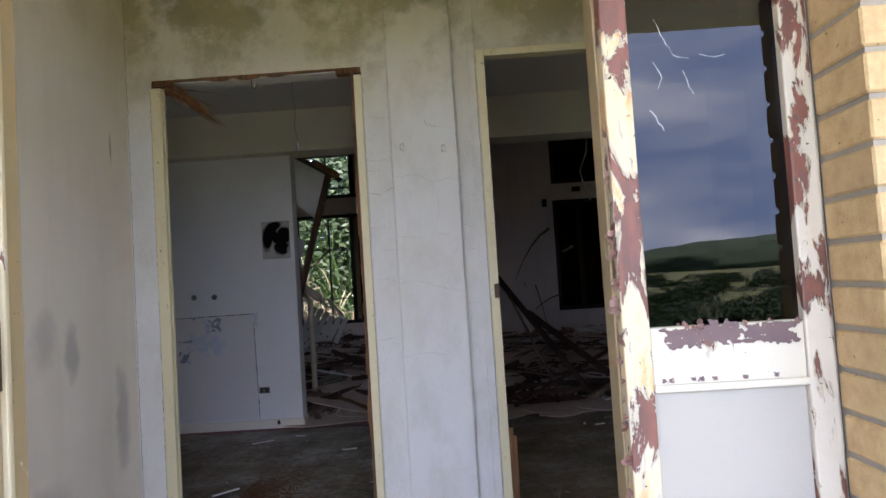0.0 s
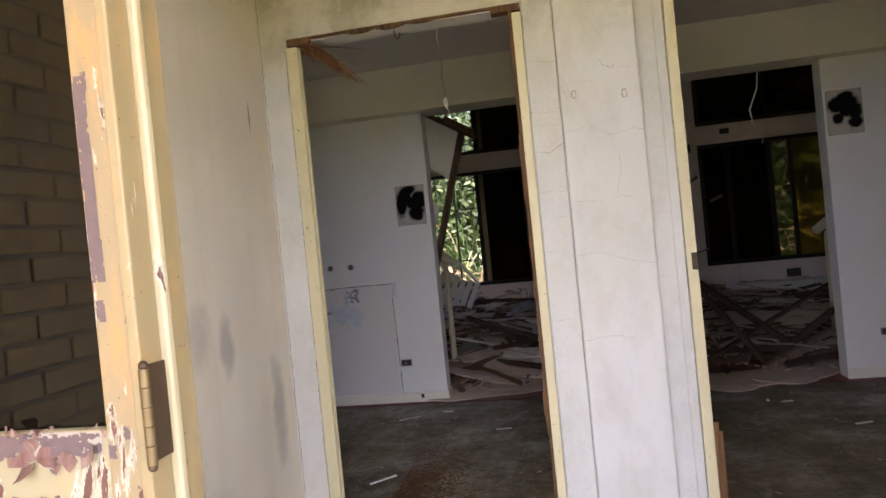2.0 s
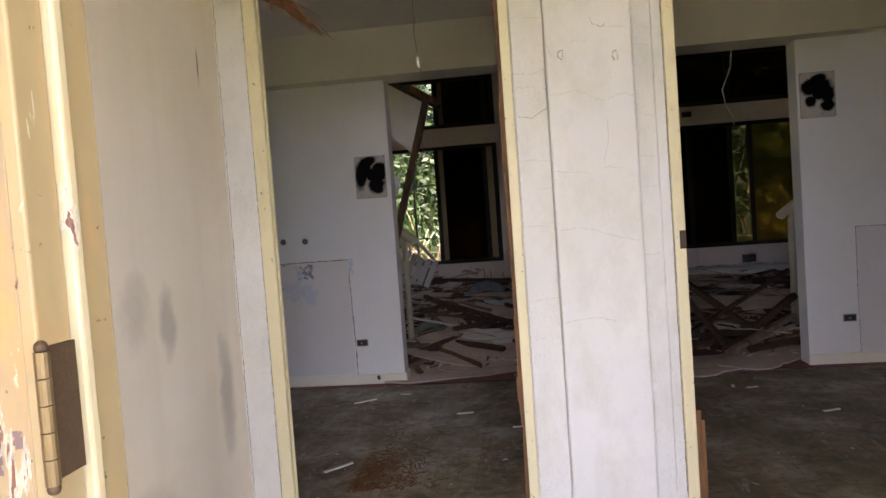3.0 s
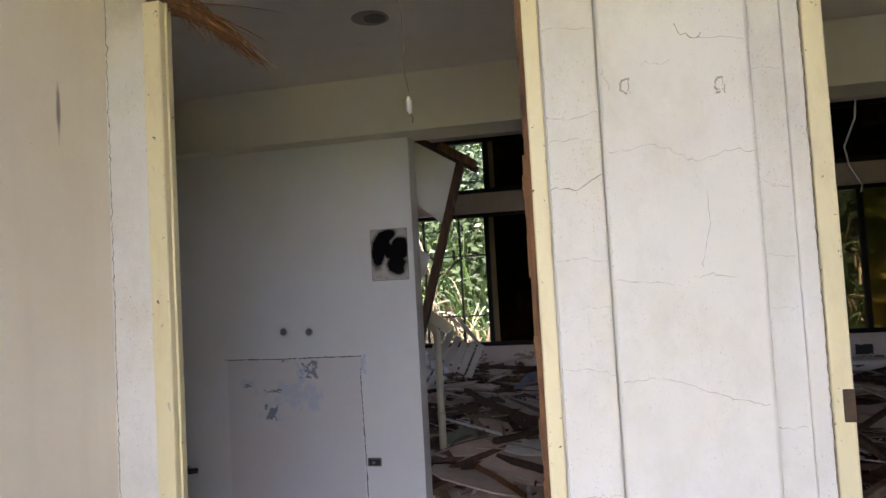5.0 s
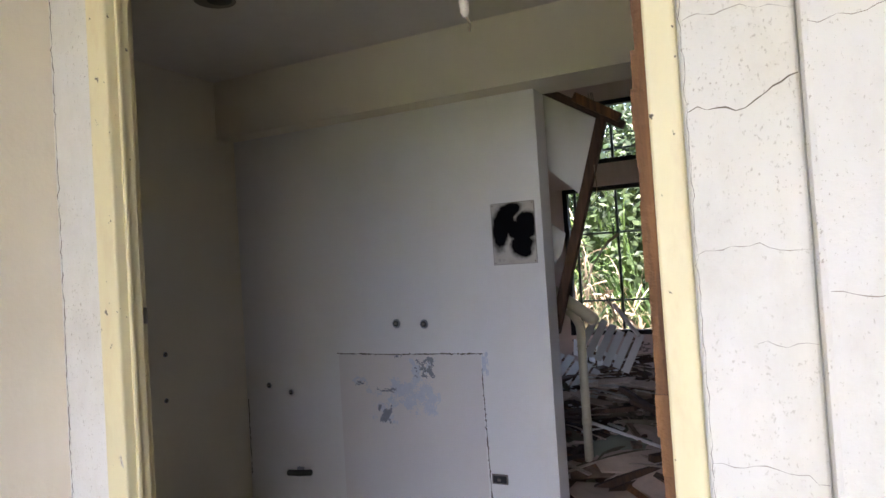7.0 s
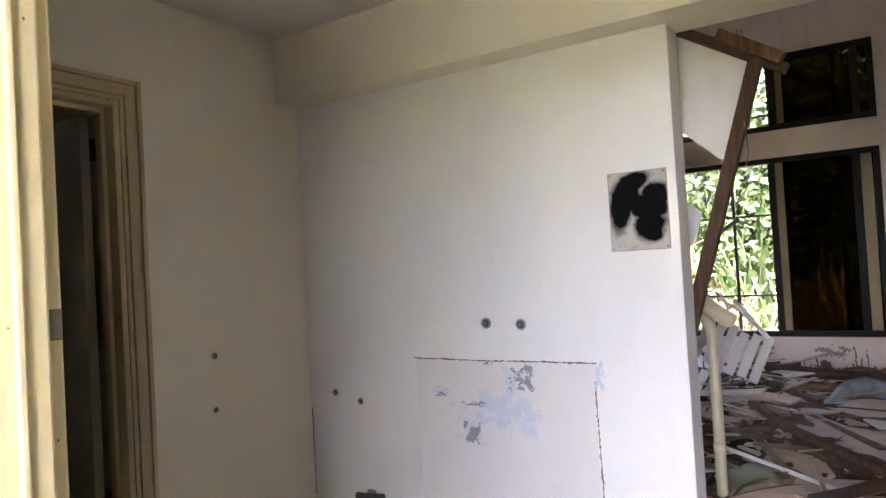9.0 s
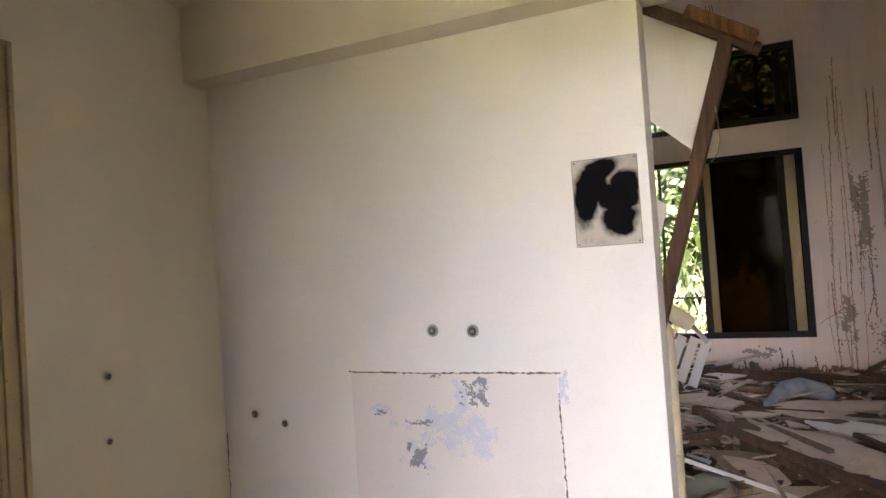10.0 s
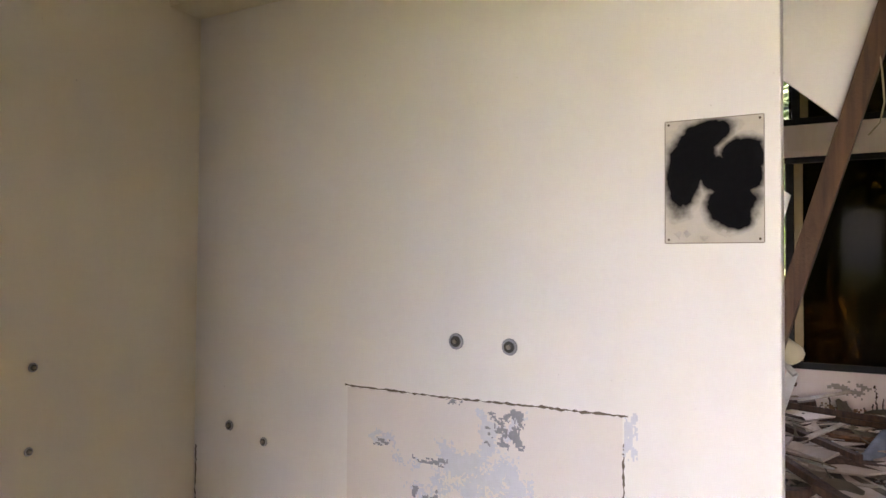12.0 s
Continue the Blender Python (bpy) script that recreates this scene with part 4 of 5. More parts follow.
    under(part(nm, bm, M_casing, door_3), door_3)
bm = boxes((RX0 - 0.12, RX0 + 0.006, 4.425, 4.4495, 0, 2.085), (RX0 - 0.12, RX0 + 0.006, 3.56, 3.585, 0, 2.085), (RX0 - 0.12, RX0 + 0.006, 3.585, 4.425, 2.06, 2.085), bevel=0.003)
under(part("lining", bm, M_casing, door_3), door_3)
bm = boxes((RX0 - 0.075, RX0 - 0.05, 4.405, 4.4245, 0, 2.06), (RX0 - 0.075, RX0 - 0.05, 3.585, 4.405, 2.04, 2.0595), bevel=0.003)
under(part("stop_bead", bm, M_casing, door_3), door_3)
leaf = part("leaf", boxes((-0.80, 0, -0.022, 0.018, 0.01, 2.03), bevel=0.002), M_door_grey, door_3, "dark grey door leaf")
leaf.matrix_world = pose(RX0 - 0.13, 4.385, 0, 0, 0, 4)
for z in (1.90, 0.25):
    bm = boxes((-0.03, 0.012, 0.019, 0.03, z - 0.045, z + 0.045), bevel=0.002)
    bmesh.ops.create_cone(bm, cap_ends=True, segments=10, radius1=0.008, radius2=0.008, depth=0.09, matrix=Matrix.Translation((0.012, 0.026, z)))
    hg = part("hinge", bm, M_steel, door_3)
    hg.matrix_world = pose(RX0 - 0.13, 4.385, 0, 0, 0, 4)
bm = boxes((-0.76, -0.73, -0.03, -0.0225, 0.98, 1.12), bevel=0.003)
hd = part("handle", bm, M_steel, door_3)
hd.matrix_world = pose(RX0 - 0.13, 4.385, 0, 0, 0, 4)


# ---- windows of the back room ----
def window(name, x0, x1, z0, z1, splits, panes, label):
    """Black sliding window. panes: (from, to, material or None, depth)."""
    root = empty(name, ((x0 + x1) / 2, BW0, (z0 + z1) / 2), label, "window", kind="structure")
    f = 0.045
    bm = boxes((x0, x1, BW0 - 0.012, BW0 + 0.07, z0, z0 + f), (x0, x1, BW0 - 0.012, BW0 + 0.07, z1 - f, z1), (x0, x0 + f, BW0 - 0.012, BW0 + 0.07, z0 + f, z1 - f), (x1 - f, x1, BW0 - 0.012, BW0 + 0.07, z0 + f, z1 - f), bevel=0.003)
    under(part("frame", bm, M_black, root), root)
    for x in splits:
        under(part("stile", boxes((x - 0.025, x + 0.025, BW0 + 0.002, BW0 + 0.05, z0 + f, z1 - f), bevel=0.003), M_black, root), root)
    for a, b, mt, d in panes:
        if mt:
            pn = part("pane", boxes((a, b, BW0 + d, BW0 + d + 0.004, z0 + f - 0.005, z1 - f + 0.005)), mt, root, "dark tinted glass" if mt is M_tint else "")
            under(pn, root)
    return root


XM = (LW[0] + LW[1]) / 2
for (a, b), nm in ((LW, "window_1"), (RW, "window_2")):
    m = -1.10 if nm == "window_1" else 2.40
    if nm == "window_1":
        low = [(m, b - 0.04, M_tint, 0.02)]
        w = window(nm, a, b, *WZ[0], [m, b - 0.16], low, "black sliding window, one side open, one pane of dark tinted glass")
        under(part("channel", boxes((m + 0.03, m + 0.085, BW0 - 0.004, BW0 + 0.012, WZ[0][0] + 0.05, WZ[0][1] - 0.05), bevel=0.003), M_channel, w, "dull bronze channel"), w)
        under(part("channel", boxes((b - 0.13, b - 0.055, BW0 - 0.004, BW0 + 0.012, WZ[0][0] + 0.05, WZ[0][1] - 0.05), bevel=0.003), M_channel, w, "dull bronze channel"), w)
        u = window("window_3", a, b, *WZ[1], [m + 0.04, b - 0.13], [(m, b - 0.04, M_tint, 0.02)], "black transom window with dark tinted glass")
        under(part("channel", boxes((m + 0.07, m + 0.12, BW0 - 0.004, BW0 + 0.012, WZ[1][0] + 0.05, WZ[1][1] - 0.05), bevel=0.003), M_channel, u), u)
    else:
        w = window(nm, a, b, *WZ[0], [a + 0.33, m, m + 0.23], [(a + 0.04, a + 0.33, M_tint, 0.02), (a + 0.33, m, M_tint, 0.03), (m, m + 0.23, M_old_glass, 0.02), (m + 0.23, b - 0.04, M_amber, 0.03)], "black sliding window with dark grimy panes")
        u = window("window_4", a, b, *WZ[1], [a + 0.8], [(a + 0.04, b - 0.04, M_tint, 0.02)], "black transom window with dark tinted glass")
# damp wall: peeled uprights, drips and the brown tide line over the rubble
damp = empty("wall_damp", (0.2, BW0, 1.2), "grey-brown peeled patches and brown drips on damp plaster", "damp stain", kind="structure")
bm = bmesh.new()
for i, q in enumerate(((0.02, 1.55, 0.16, 1.0), (0.30, 1.9, 0.20, 1.1), (0.55, 1.3, 0.22, 0.8), (-0.12, 0.75, 0.14, 0.4), (0.15, 0.6, 0.3, 0.3), (-0.75, 0.50, 0.3, 0.12), (-1.25, 0.49, 0.16, 0.10))):
    patch(bm, *q, BW0 - 0.0012 - 0.0001 * i, 200 + i, 0.42, 0.012)
under(part("peeled_patch", bm, M_damp, damp), damp)
bm = bmesh.new()
dr = random.Random(31)
for i in range(26):
    x = dr.uniform(-0.25, 0.55)
    z1 = dr.uniform(0.8, 2.9)
    ribbon(bm, [(x, BW0 - 0.0024, z1), (x + dr.gauss(0, 0.01), BW0 - 0.0024, z1 - 0.3), (x + dr.gauss(0, 0.02), BW0 - 0.0024, max(0.3, z1 - dr.uniform(0.5, 1.6)))], dr.uniform(0.002, 0.006), (0, -1, 0), 0.003, 300 + i)
under(part("drip", bm, M_rust_drip, damp, "thin rust-brown drip marks"), damp)
bm = bmesh.new()
for i in range(15):
    patch(bm, -1.8 + i * 0.36, 0.27 + 0.03 * dr.random(), 0.5, 0.20 + 0.06 * dr.random(), BW0 - 0.0027 - 0.00008 * i, 240 + i, 0.1, 0.012)
under(part("tide_mark", bm, M_rust_drip, damp, "rust-brown tide mark at the foot"), damp)
# security bars outside the left window
bars = empty("window_bars", (XM, BW0 + 0.1, 1.3), "dark iron security bars outside the open window", "window bars")
for x in (-1.83, -1.42, -1.02, -0.62):
    under(part("upright", boxes((x - 0.012, x + 0.012, BW0 + 0.085, BW0 + 0.109, 0.5, 3.0), bevel=0.002), M_iron, bars), bars)
for z in (0.95, 1.62, 2.45):
    under(part("rail", boxes((LW[0] - 0.05, LW[1] + 0.05, BW0 + 0.11, BW0 + 0.13, z - 0.009, z + 0.009), bevel=0.002), M_iron, bars), bars)
ledge = structure("trim_ledge", M_back, "stained ledge between the windows", (LW[0] - 0.1, LW[1] + 0.03, BW0 - 0.035, BW0 - 0.001, 2.075, 2.115), (RW[0] - 0.05, RW[1], BW0 - 0.035, BW0 - 0.001, 2.075, 2.115), bevel=0.004, category="trim")
for x, z, w_, h_ in ((1.92, 2.21, 0.11, 0.06), (1.49, 2.05, 0.06, 0.10)):
    jb = empty("junction_box", (x, BW0, z), "small dark junction box on the damp wall", "junction box")
    under(part("box", boxes((x - w_ / 2, x + w_ / 2, BW0 - 0.03, BW0 - 0.0005, z - h_ / 2, z + h_ / 2), bevel=0.003), M_socket, jb), jb)
    under(part("lid", boxes((x - w_ / 2 + 0.006, x + w_ / 2 - 0.006, BW0 - 0.033, BW0 - 0.0302, z - h_ / 2 + 0.006, z + h_ / 2 - 0.006), bevel=0.002), M_hole, jb), jb)


# ---- handrails by the opening ----
def handrail(x, s, label):
    root = empty("handrail", (x, 6.3, 0), label, "handrail", "handrails by the opening")
    bm = bmesh.new()
    tube(bm, [(x, 6.3, 0.0), (x, 6.3, 0.55), (x, 6.3, 0.93), (x + s * 0.004, 6.3, 0.98), (x + s * 0.03, 6.3, 1.03), (x + s * 0.07, 6.3, 1.07)], 0.026, 14)
    under(part("post", bm, M_pipe, root, "", True), root)
    bm = bmesh.new()
    tube(bm, [(x - s * 0.105, 6.27, 1.0), (x - s * 0.10, 6.27, 1.005), (x - s * 0.09, 6.27, 1.015), (x + s * 0.6, 6.27, 1.53)], lambda q: 0.012 if q == 0 else (0.028 if q < 0.4 else 0.036), 14)
    under(part("rail", bm, M_pipe, root, "", True), root)
    bm = bmesh.new()
    tube(bm, [(x, 6.3, 0.39), (x, 6.3, 0.43)], 0.029, 14)
    under(part("collar", bm, M_pipe, root, "", True), root)


handrail(-1.092, -1, "cream painted steel handrail post beside the wall")
handrail(2.04, 1, "cream painted steel handrail post beside the wall")


# ---- fallen ceiling in the back room ----
def prism(bm, pts, y0, y1):
    """A flat sheet with a ragged outline, between two depths."""
    f = [bm.verts.new((x, y0, z)) for x, z in pts]
    b = [bm.verts.new((x, y1, z)) for x, z in pts]
    bm.faces.new(f)
    bm.faces.new(b[::-1])
    for i in range(len(pts)):
        j = (i + 1) % len(pts)
        bm.faces.new((f[i], f[j], b[j], b[i]))


def beam_between(bm, a, b, w, h, roll=0.0, bevel=0.003):
    a, b = Vector(a), Vector(b)
    q = (b - a).to_track_quat("Z", "Y").to_matrix().to_4x4()
    box(bm, -w / 2, w / 2, -h / 2, h / 2, 0, (b - a).length, bevel, Matrix.Translation(a) @ q @ Matrix.Rotation(roll, 4, "Z"))


hang = empty("collapsed_ceiling_frame", (-0.95, 5.75, 1.1), "dark timber brace with a hanging white ceiling sheet", "ceiling frame")
bm = bmesh.new()
beam_between(bm, (-1.07, 5.73, 1.0), (-0.742, 5.70, 2.08), 0.042, 0.05)
under(part("brace", bm, M_wood, hang, "dark weathered timber brace"), hang)
bm = bmesh.new()
beam_between(bm, (-1.25, 5.69, 2.385), (-0.64, 5.70, 2.012), 0.035, 0.04)
under(part("crossbar", bm, M_wood, hang), hang)
bm = bmesh.new()
beam_between(bm, (-0.87, 5.66, 2.185), (-0.65, 5.66, 2.045), 0.045, 0.045)
under(part("offcut", bm, M_rot, hang), hang)
bm = bmesh.new()
for dx in (0, 0.012, 0.02):
    tube(bm, [(-0.80 + dx, 5.70, 2.15), (-0.805 + dx, 5.69, 2.20)], 0.0015, 5)
under(part("nail", bm, M_hole, hang), hang)
bm = bmesh.new()
prism(bm, [(-1.30, 2.40), (-1.0, 2.22), (-0.74, 2.06), (-0.79, 1.93), (-0.84, 1.79), (-0.868, 1.70), (-0.885, 1.695), (-0.95, 1.755), (-1.02, 1.82), (-1.2, 1.98), (-1.3, 2.0)], 5.735, 5.745)
under(part("sheet", bm, M_pale_board, hang, "white ceiling sheet torn to a point"), hang)
bm = bmesh.new()
prism(bm, [(-1.2, 1.66), (-1.06, 1.56), (-1.0, 1.51), (-1.03, 1.40), (-1.2, 1.20)], 5.80, 5.81)
under(part("sheet", bm, M_pale_board, hang, "torn piece of white ceiling sheet"), hang)


bm = bmesh.new()
tube(bm, [(-0.80, 5.69, 1.86), (-0.795, 5.68, 1.80), (-0.79, 5.68, 1.72), (-0.80, 5.68, 1.67), (-0.825, 5.68, 1.64)], 0.0022, 6)
thing("dangling_wire", bm, M_wire, "thin yellowed wire dangling from the timber brace", "wire")
mud = empty("mud_trails", (-0.6, BW0, 0.45), "dark branching mud trails under the window", "mud trail", kind="structure")
tr = random.Random(4)
for i, x in enumerate((-0.95, -0.86, -0.66, -0.60, -0.52, -0.36, -0.30, 0.1)):
    bm = bmesh.new()
    h = tr.uniform(0.38, 0.56)
    ribbon(bm, [(x, BW0 - 0.002, 0.2), (x + 0.01, BW0 - 0.002, 0.33), (x - 0.005, BW0 - 0.002, h)], 0.006, (0, -1, 0), 0.004, i)
    ribbon(bm, [(x + 0.005, BW0 - 0.0025, 0.33), (x + 0.04, BW0 - 0.0025, 0.38), (x + 0.045, BW0 - 0.0025, 0.38 + 0.1 * tr.random())], 0.005, (0, -1, 0), 0.004, i + 20)
    under(part("trail", bm, M_wood, mud), mud)
bm = boxes((1.75, 2.95, 8.70, 8.93, 0.22, 0.40), bevel=0.05)
thing("fallen_duct", bm, M_pale_board, "long pale rounded duct lying under the window", "duct")
# hole in the wall drawn as a flat patch, its shade in the colour
bm = bmesh.new()
patch(bm, 2.55, 0.46, 0.16, 0.10, BW0 - 0.002, 33, -0.4)
under(part("broken_patch", bm, M_hole, mud, "dark patch in place of a shaded hole in the plaster"), mud)


def pile(x, y):
    """Height of the rubble: low at the opening, heaped towards the window."""
    h = 0.05 + 0.24 * min(1, max(0, (y - 5.9) / 3.0))
    h += 0.20 * math.exp(-((x + 1.5) ** 2) / 0.4 - ((y - 7.9) ** 2) / 0.8)
    return h * min(1.0, max(0.1, (y - 5.45) / 0.9))


# the mass of dirt and scraps under the boards
bm = bmesh.new()
NX, NY = 90, 44
grid = {}
for i in range(NX + 1):
    for j in range(NY + 1):
        x, y = BX0 + (BX1 - BX0) * i / NX, 5.75 + (BW0 - 5.75) * j / NY
        z = pile(x, y) * 0.75 - 0.03 + 0.05 * noise.noise(Vector((x * 3, y * 3, 0))) + 0.03 * noise.noise(Vector((x * 11, y * 11, 5)))
        grid[i, j] = bm.verts.new((x, y, max(z, -0.05 if j == 0 else -0.01)))
for i in range(NX):
    for j in range(NY):
        bm.faces.new((grid[i, j], grid[i + 1, j], grid[i + 1, j + 1], grid[i, j + 1]))
M_dirt = simple("brown_rubble_dirt", (0.15, 0.075, 0.038), 0.95, 0, 0.5, 18, 0.9)
rubble = thing("rubble", bm, M_dirt, "brown dirt and crumbled debris heaped over the floor", "rubble", kind="stuff")


def board_mesh(name, ln, w, t, material, ragged):
    """A broken board: warped along its length, with splintered ends."""
    r = random.Random(name + str(ln))
    bm = bmesh.new()
    n = 6
    rows_ = []
    for i in range(n + 1):
        q = i / n
        x = (q - 0.5) * ln
        z = 0.02 * ln * math.sin(q * 3.1) * r.uniform(0.5, 1.2)
        e = ragged * (1 if i in (0, n) else 0.15)
        o = [x + r.uniform(-e, e) for _ in range(2)]
        hw = w / 2 * (1 + r.uniform(-0.06, 0.06))
        rows_.append([bm.verts.new((o[0], -hw, z)), bm.verts.new((o[1], hw, z)), bm.verts.new((o[1], hw, z + t)), bm.verts.new((o[0], -hw, z + t))])
    for a, b in zip(rows_, rows_[1:]):
        for j in range(4):
            k = (j + 1) % 4
            bm.faces.new((a[j], a[k], b[k], b[j]))
    bm.faces.new(rows_[0][::-1])
    bm.faces.new(rows_[-1])
    return mesh_of(name, bm, material)


def sheet_mesh(name, w, d, t, material, seed):
    """A torn piece of ceiling board with an uneven outline and a slight sag."""
    r = random.Random(seed)
    bm = bmesh.new()
    n = 11
    ang = [2 * math.pi * (i + r.uniform(-0.3, 0.3)) / n for i in range(n)]
    rim = []
    for a in ang:
        k = r.uniform(0.75, 1.1) / max(abs(math.cos(a)), abs(math.sin(a)))
        rim.append((w / 2 * math.cos(a) * min(k, 1.25), d / 2 * math.sin(a) * min(k, 1.25)))
    c0, c1 = bm.verts.new((0, 0, 0.02)), bm.verts.new((0, 0, 0.02 + t))
    lo = [bm.verts.new((x, y, 0.03 * r.uniform(-0.3, 1) * (abs(x) / w))) for x, y in rim]
    hi = [bm.verts.new(v.co + Vector((0, 0, t))) for v in lo]
    for i in range(n):
        j = (i + 1) % n
        bm.faces.new((c1, hi[i], hi[j]))
        bm.faces.new((c0, lo[j], lo[i]))
        bm.faces.new((lo[i], lo[j], hi[j], hi[i]))
    return mesh_of(name, bm, material)


lath_meshes = [board_mesh("fallen_lath", ln, w, t, mt, 0.03) for ln, w, t, mt in ((1.2, 0.045, 0.03, M_wood), (0.8, 0.06, 0.02, M_lath), (1.6, 0.05, 0.035, M_wood), (0.55, 0.09, 0.012, M_lath), (1.0, 0.12, 0.012, M_board), (0.7, 0.035, 0.02, M_rot))]
sheet_meshes = [sheet_mesh("fallen_sheet", w, d, 0.009, mt, s) for s, (w, d, mt) in enumerate(((0.9, 0.5, M_board), (0.55, 0.35, M_board), (0.7, 0.30, M_board), (0.35, 0.22, M_board), (1.1, 0.28, M_board), (0.25, 0.2, M_board)))]
LATH_LABEL = ("dark broken ceiling batten lying in the rubble", "weathered grey splintered lath in the rubble", "long dark timber batten lying in the rubble", "thin grey broken slat in the rubble", "stained pinkish board strip in the rubble", "rotten brown stick in the rubble")
pr = random.Random(21)


def lay(me, x, y, z, yaw, tilt, roll, label, name, group, cat):
    ob = tagged(new(name, me), label, cat, group)
    ob.matrix_world = pose(x, y, z, roll, tilt, yaw)
    return ob


for i in range(290):
    k = pr.randrange(6) if i < 150 else pr.choice((1, 3, 3, 5, 5, 0))
    x, y = pr.uniform(-2.6, 3.2), 5.9 + 2.95 * pr.random() ** 0.9
    if i % 3 == 0:
        x = pr.uniform(-1.4, 0.6)
    lay(lath_meshes[k], x, y, pile(x, y) * 0.85 + 0.02 + 0.05 * pr.random(), pr.choice((pr.gauss(-20, 22), pr.gauss(160, 30), pr.uniform(0, 180))), pr.gauss(0, 5), pr.gauss(0, 14), LATH_LABEL[k], "fallen_lath", "fallen laths", "lath")
for i in range(95):
    k = pr.randrange(6)
    x, y = pr.uniform(-2.6, 3.2), 5.75 + 3.0 * pr.random()
    if i % 3 == 0:
        x = pr.uniform(-1.3, 0.5)
    lay(sheet_meshes[k], x, y, pile(x, y) * 0.85 + 0.015 + 0.04 * pr.random(), pr.uniform(0, 360), pr.gauss(0, 8), pr.gauss(0, 8), "stained pinkish torn ceiling board in the rubble", "fallen_sheet", "fallen sheets", "board")
# small splinters and crumbs between the boards
bm = bmesh.new()
for i in range(700):
    x, y = pr.uniform(-1.7, 2.4), 5.75 + 3.1 * pr.random()
    ln, w = pr.uniform(0.03, 0.16), pr.uniform(0.003, 0.012)
    box(bm, -ln / 2, ln / 2, -w, w, 0, 0.006, 0, pose(x, y, pile(x, y) * 0.9 + 0.02 + 0.10 * pr.random() * min(1, (y - 5.7)), pr.gauss(0, 14), pr.gauss(0, 10), pr.uniform(0, 360)))
thing("debris_crumbs", bm, M_wood, "dark brown splinters and crumbs among the rubble", "debris", kind="stuff")
# thin pale slats and torn strips on top of the heap
# slat colour raised to carry the window light that falls on the heap
M_slat = timber("brightened_slat", (0.42, 0.31, 0.22), (0.74, 0.62, 0.50), 1.0, 0.8, (12, 12, 12))
slat_meshes = [board_mesh("long_splinter", ln, w, 0.007, mt, 0.02) for ln, w, mt in ((0.75, 0.032, M_slat), (0.5, 0.05, M_pale_board), (1.0, 0.026, M_slat), (0.34, 0.075, M_slat), (0.6, 0.04, M_wood))]
sr = random.Random(77)
for i in range(210):
    k = sr.choice((0, 0, 1, 2, 2, 3, 3, 4, 4))
    x, y = (sr.uniform(-1.45, 0.7), 6.15 + 2.65 * sr.random()) if i < 150 else (sr.uniform(0.7, 2.3), 5.9 + 2.8 * sr.random())
    lay(slat_meshes[k], x, y, pile(x, y) * 0.9 + 0.05 + 0.07 * sr.random(), sr.choice((sr.gauss(-28, 16), sr.gauss(24, 18), sr.uniform(0, 180))), sr.gauss(0, 7), sr.gauss(0, 22), "thin dark broken strip of wood on the heap" if k == 4 else "thin pale broken strip of wood on the heap", "long_splinter", "long splinters", "splinter")
bm = bmesh.new()
for i in range(900):
    x, y = sr.uniform(-1.5, 1.9), 5.65 + 3.1 * sr.random()
    ln, w = sr.uniform(0.01, 0.06), sr.uniform(0.004, 0.02)
    box(bm, -ln / 2, ln / 2, -w, w, 0, 0.004, 0, pose(x, y, pile(x, y) * 0.9 + 0.03 + 0.06 * sr.random() * min(1, (y - 5.6)), sr.gauss(0, 20), sr.gauss(0, 16), sr.uniform(0, 360)))
thing("plaster_chips", bm, M_pale_board, "pale plaster chips scattered over the heap", "debris", kind="stuff")
# curled dry fronds tangled in the heap
def frond_mesh(seed):
    r = random.Random(seed)
    bm = bmesh.new()
    ln, w = r.uniform(0.35, 0.8), r.uniform(0.02, 0.05)
    last = None
    for j in range(9):
        q = j / 8
        a = (q - 0.5) * r.uniform(1.6, 2.2)
        p = Vector((ln * (q - 0.5), 0.08 * math.sin(a * 1.7), 0.10 * math.cos(a) - 0.05))
        hw = w * math.sin(math.pi * (0.08 + 0.84 * q)) + 0.003
        cur = [bm.verts.new(p + Vector((0, -hw, 0.5 * hw))), bm.verts.new(p), bm.verts.new(p + Vector((0, hw, 0.6 * hw)))]
        if last:
            bm.faces.new((last[0], last[1], cur[1], cur[0]))
            bm.faces.new((last[1], last[2], cur[2], cur[1]))
        last = cur
    return mesh_of("dry_frond", bm, M_dry_leaf)


frond_meshes = [frond_mesh(s) for s in range(6)]
for i in range(46):
    x, y = pr.gauss(-0.5, 0.8), 6.3 + 2.6 * pr.random()
    lay(frond_meshes[i % 6], x, y, pile(x, y) * 0.9 + 0.06, pr.uniform(0, 360), pr.gauss(0, 12), pr.gauss(0, 25), "curled dry brown frond tangled in the rubble", "dry_frond", "dry fronds", "frond")
# the pieces that lie over the red threshold
for x, y, yaw, k in ((-0.62, 5.60, 12, 4), (-0.86, 5.86, 70, 1), (-0.25, 5.72, -20, 3), (0.35, 5.55, 15, 4), (0.75, 5.66, -8, 1), (1.25, 5.60, 5, 0), (1.45, 5.42, -4, 3), (1.05, 5.32, 10, 3), (0.6, 5.40, 25, 1), (1.6, 5.75, 30, 0), (-0.4, 6.0, 40, 0)):
    lay(sheet_meshes[k], x, y, 0.004 + 0.01 * pr.random(), yaw, 0, 0, "stained torn ceiling board lying on the floor", "fallen_sheet", "fallen sheets", "board")
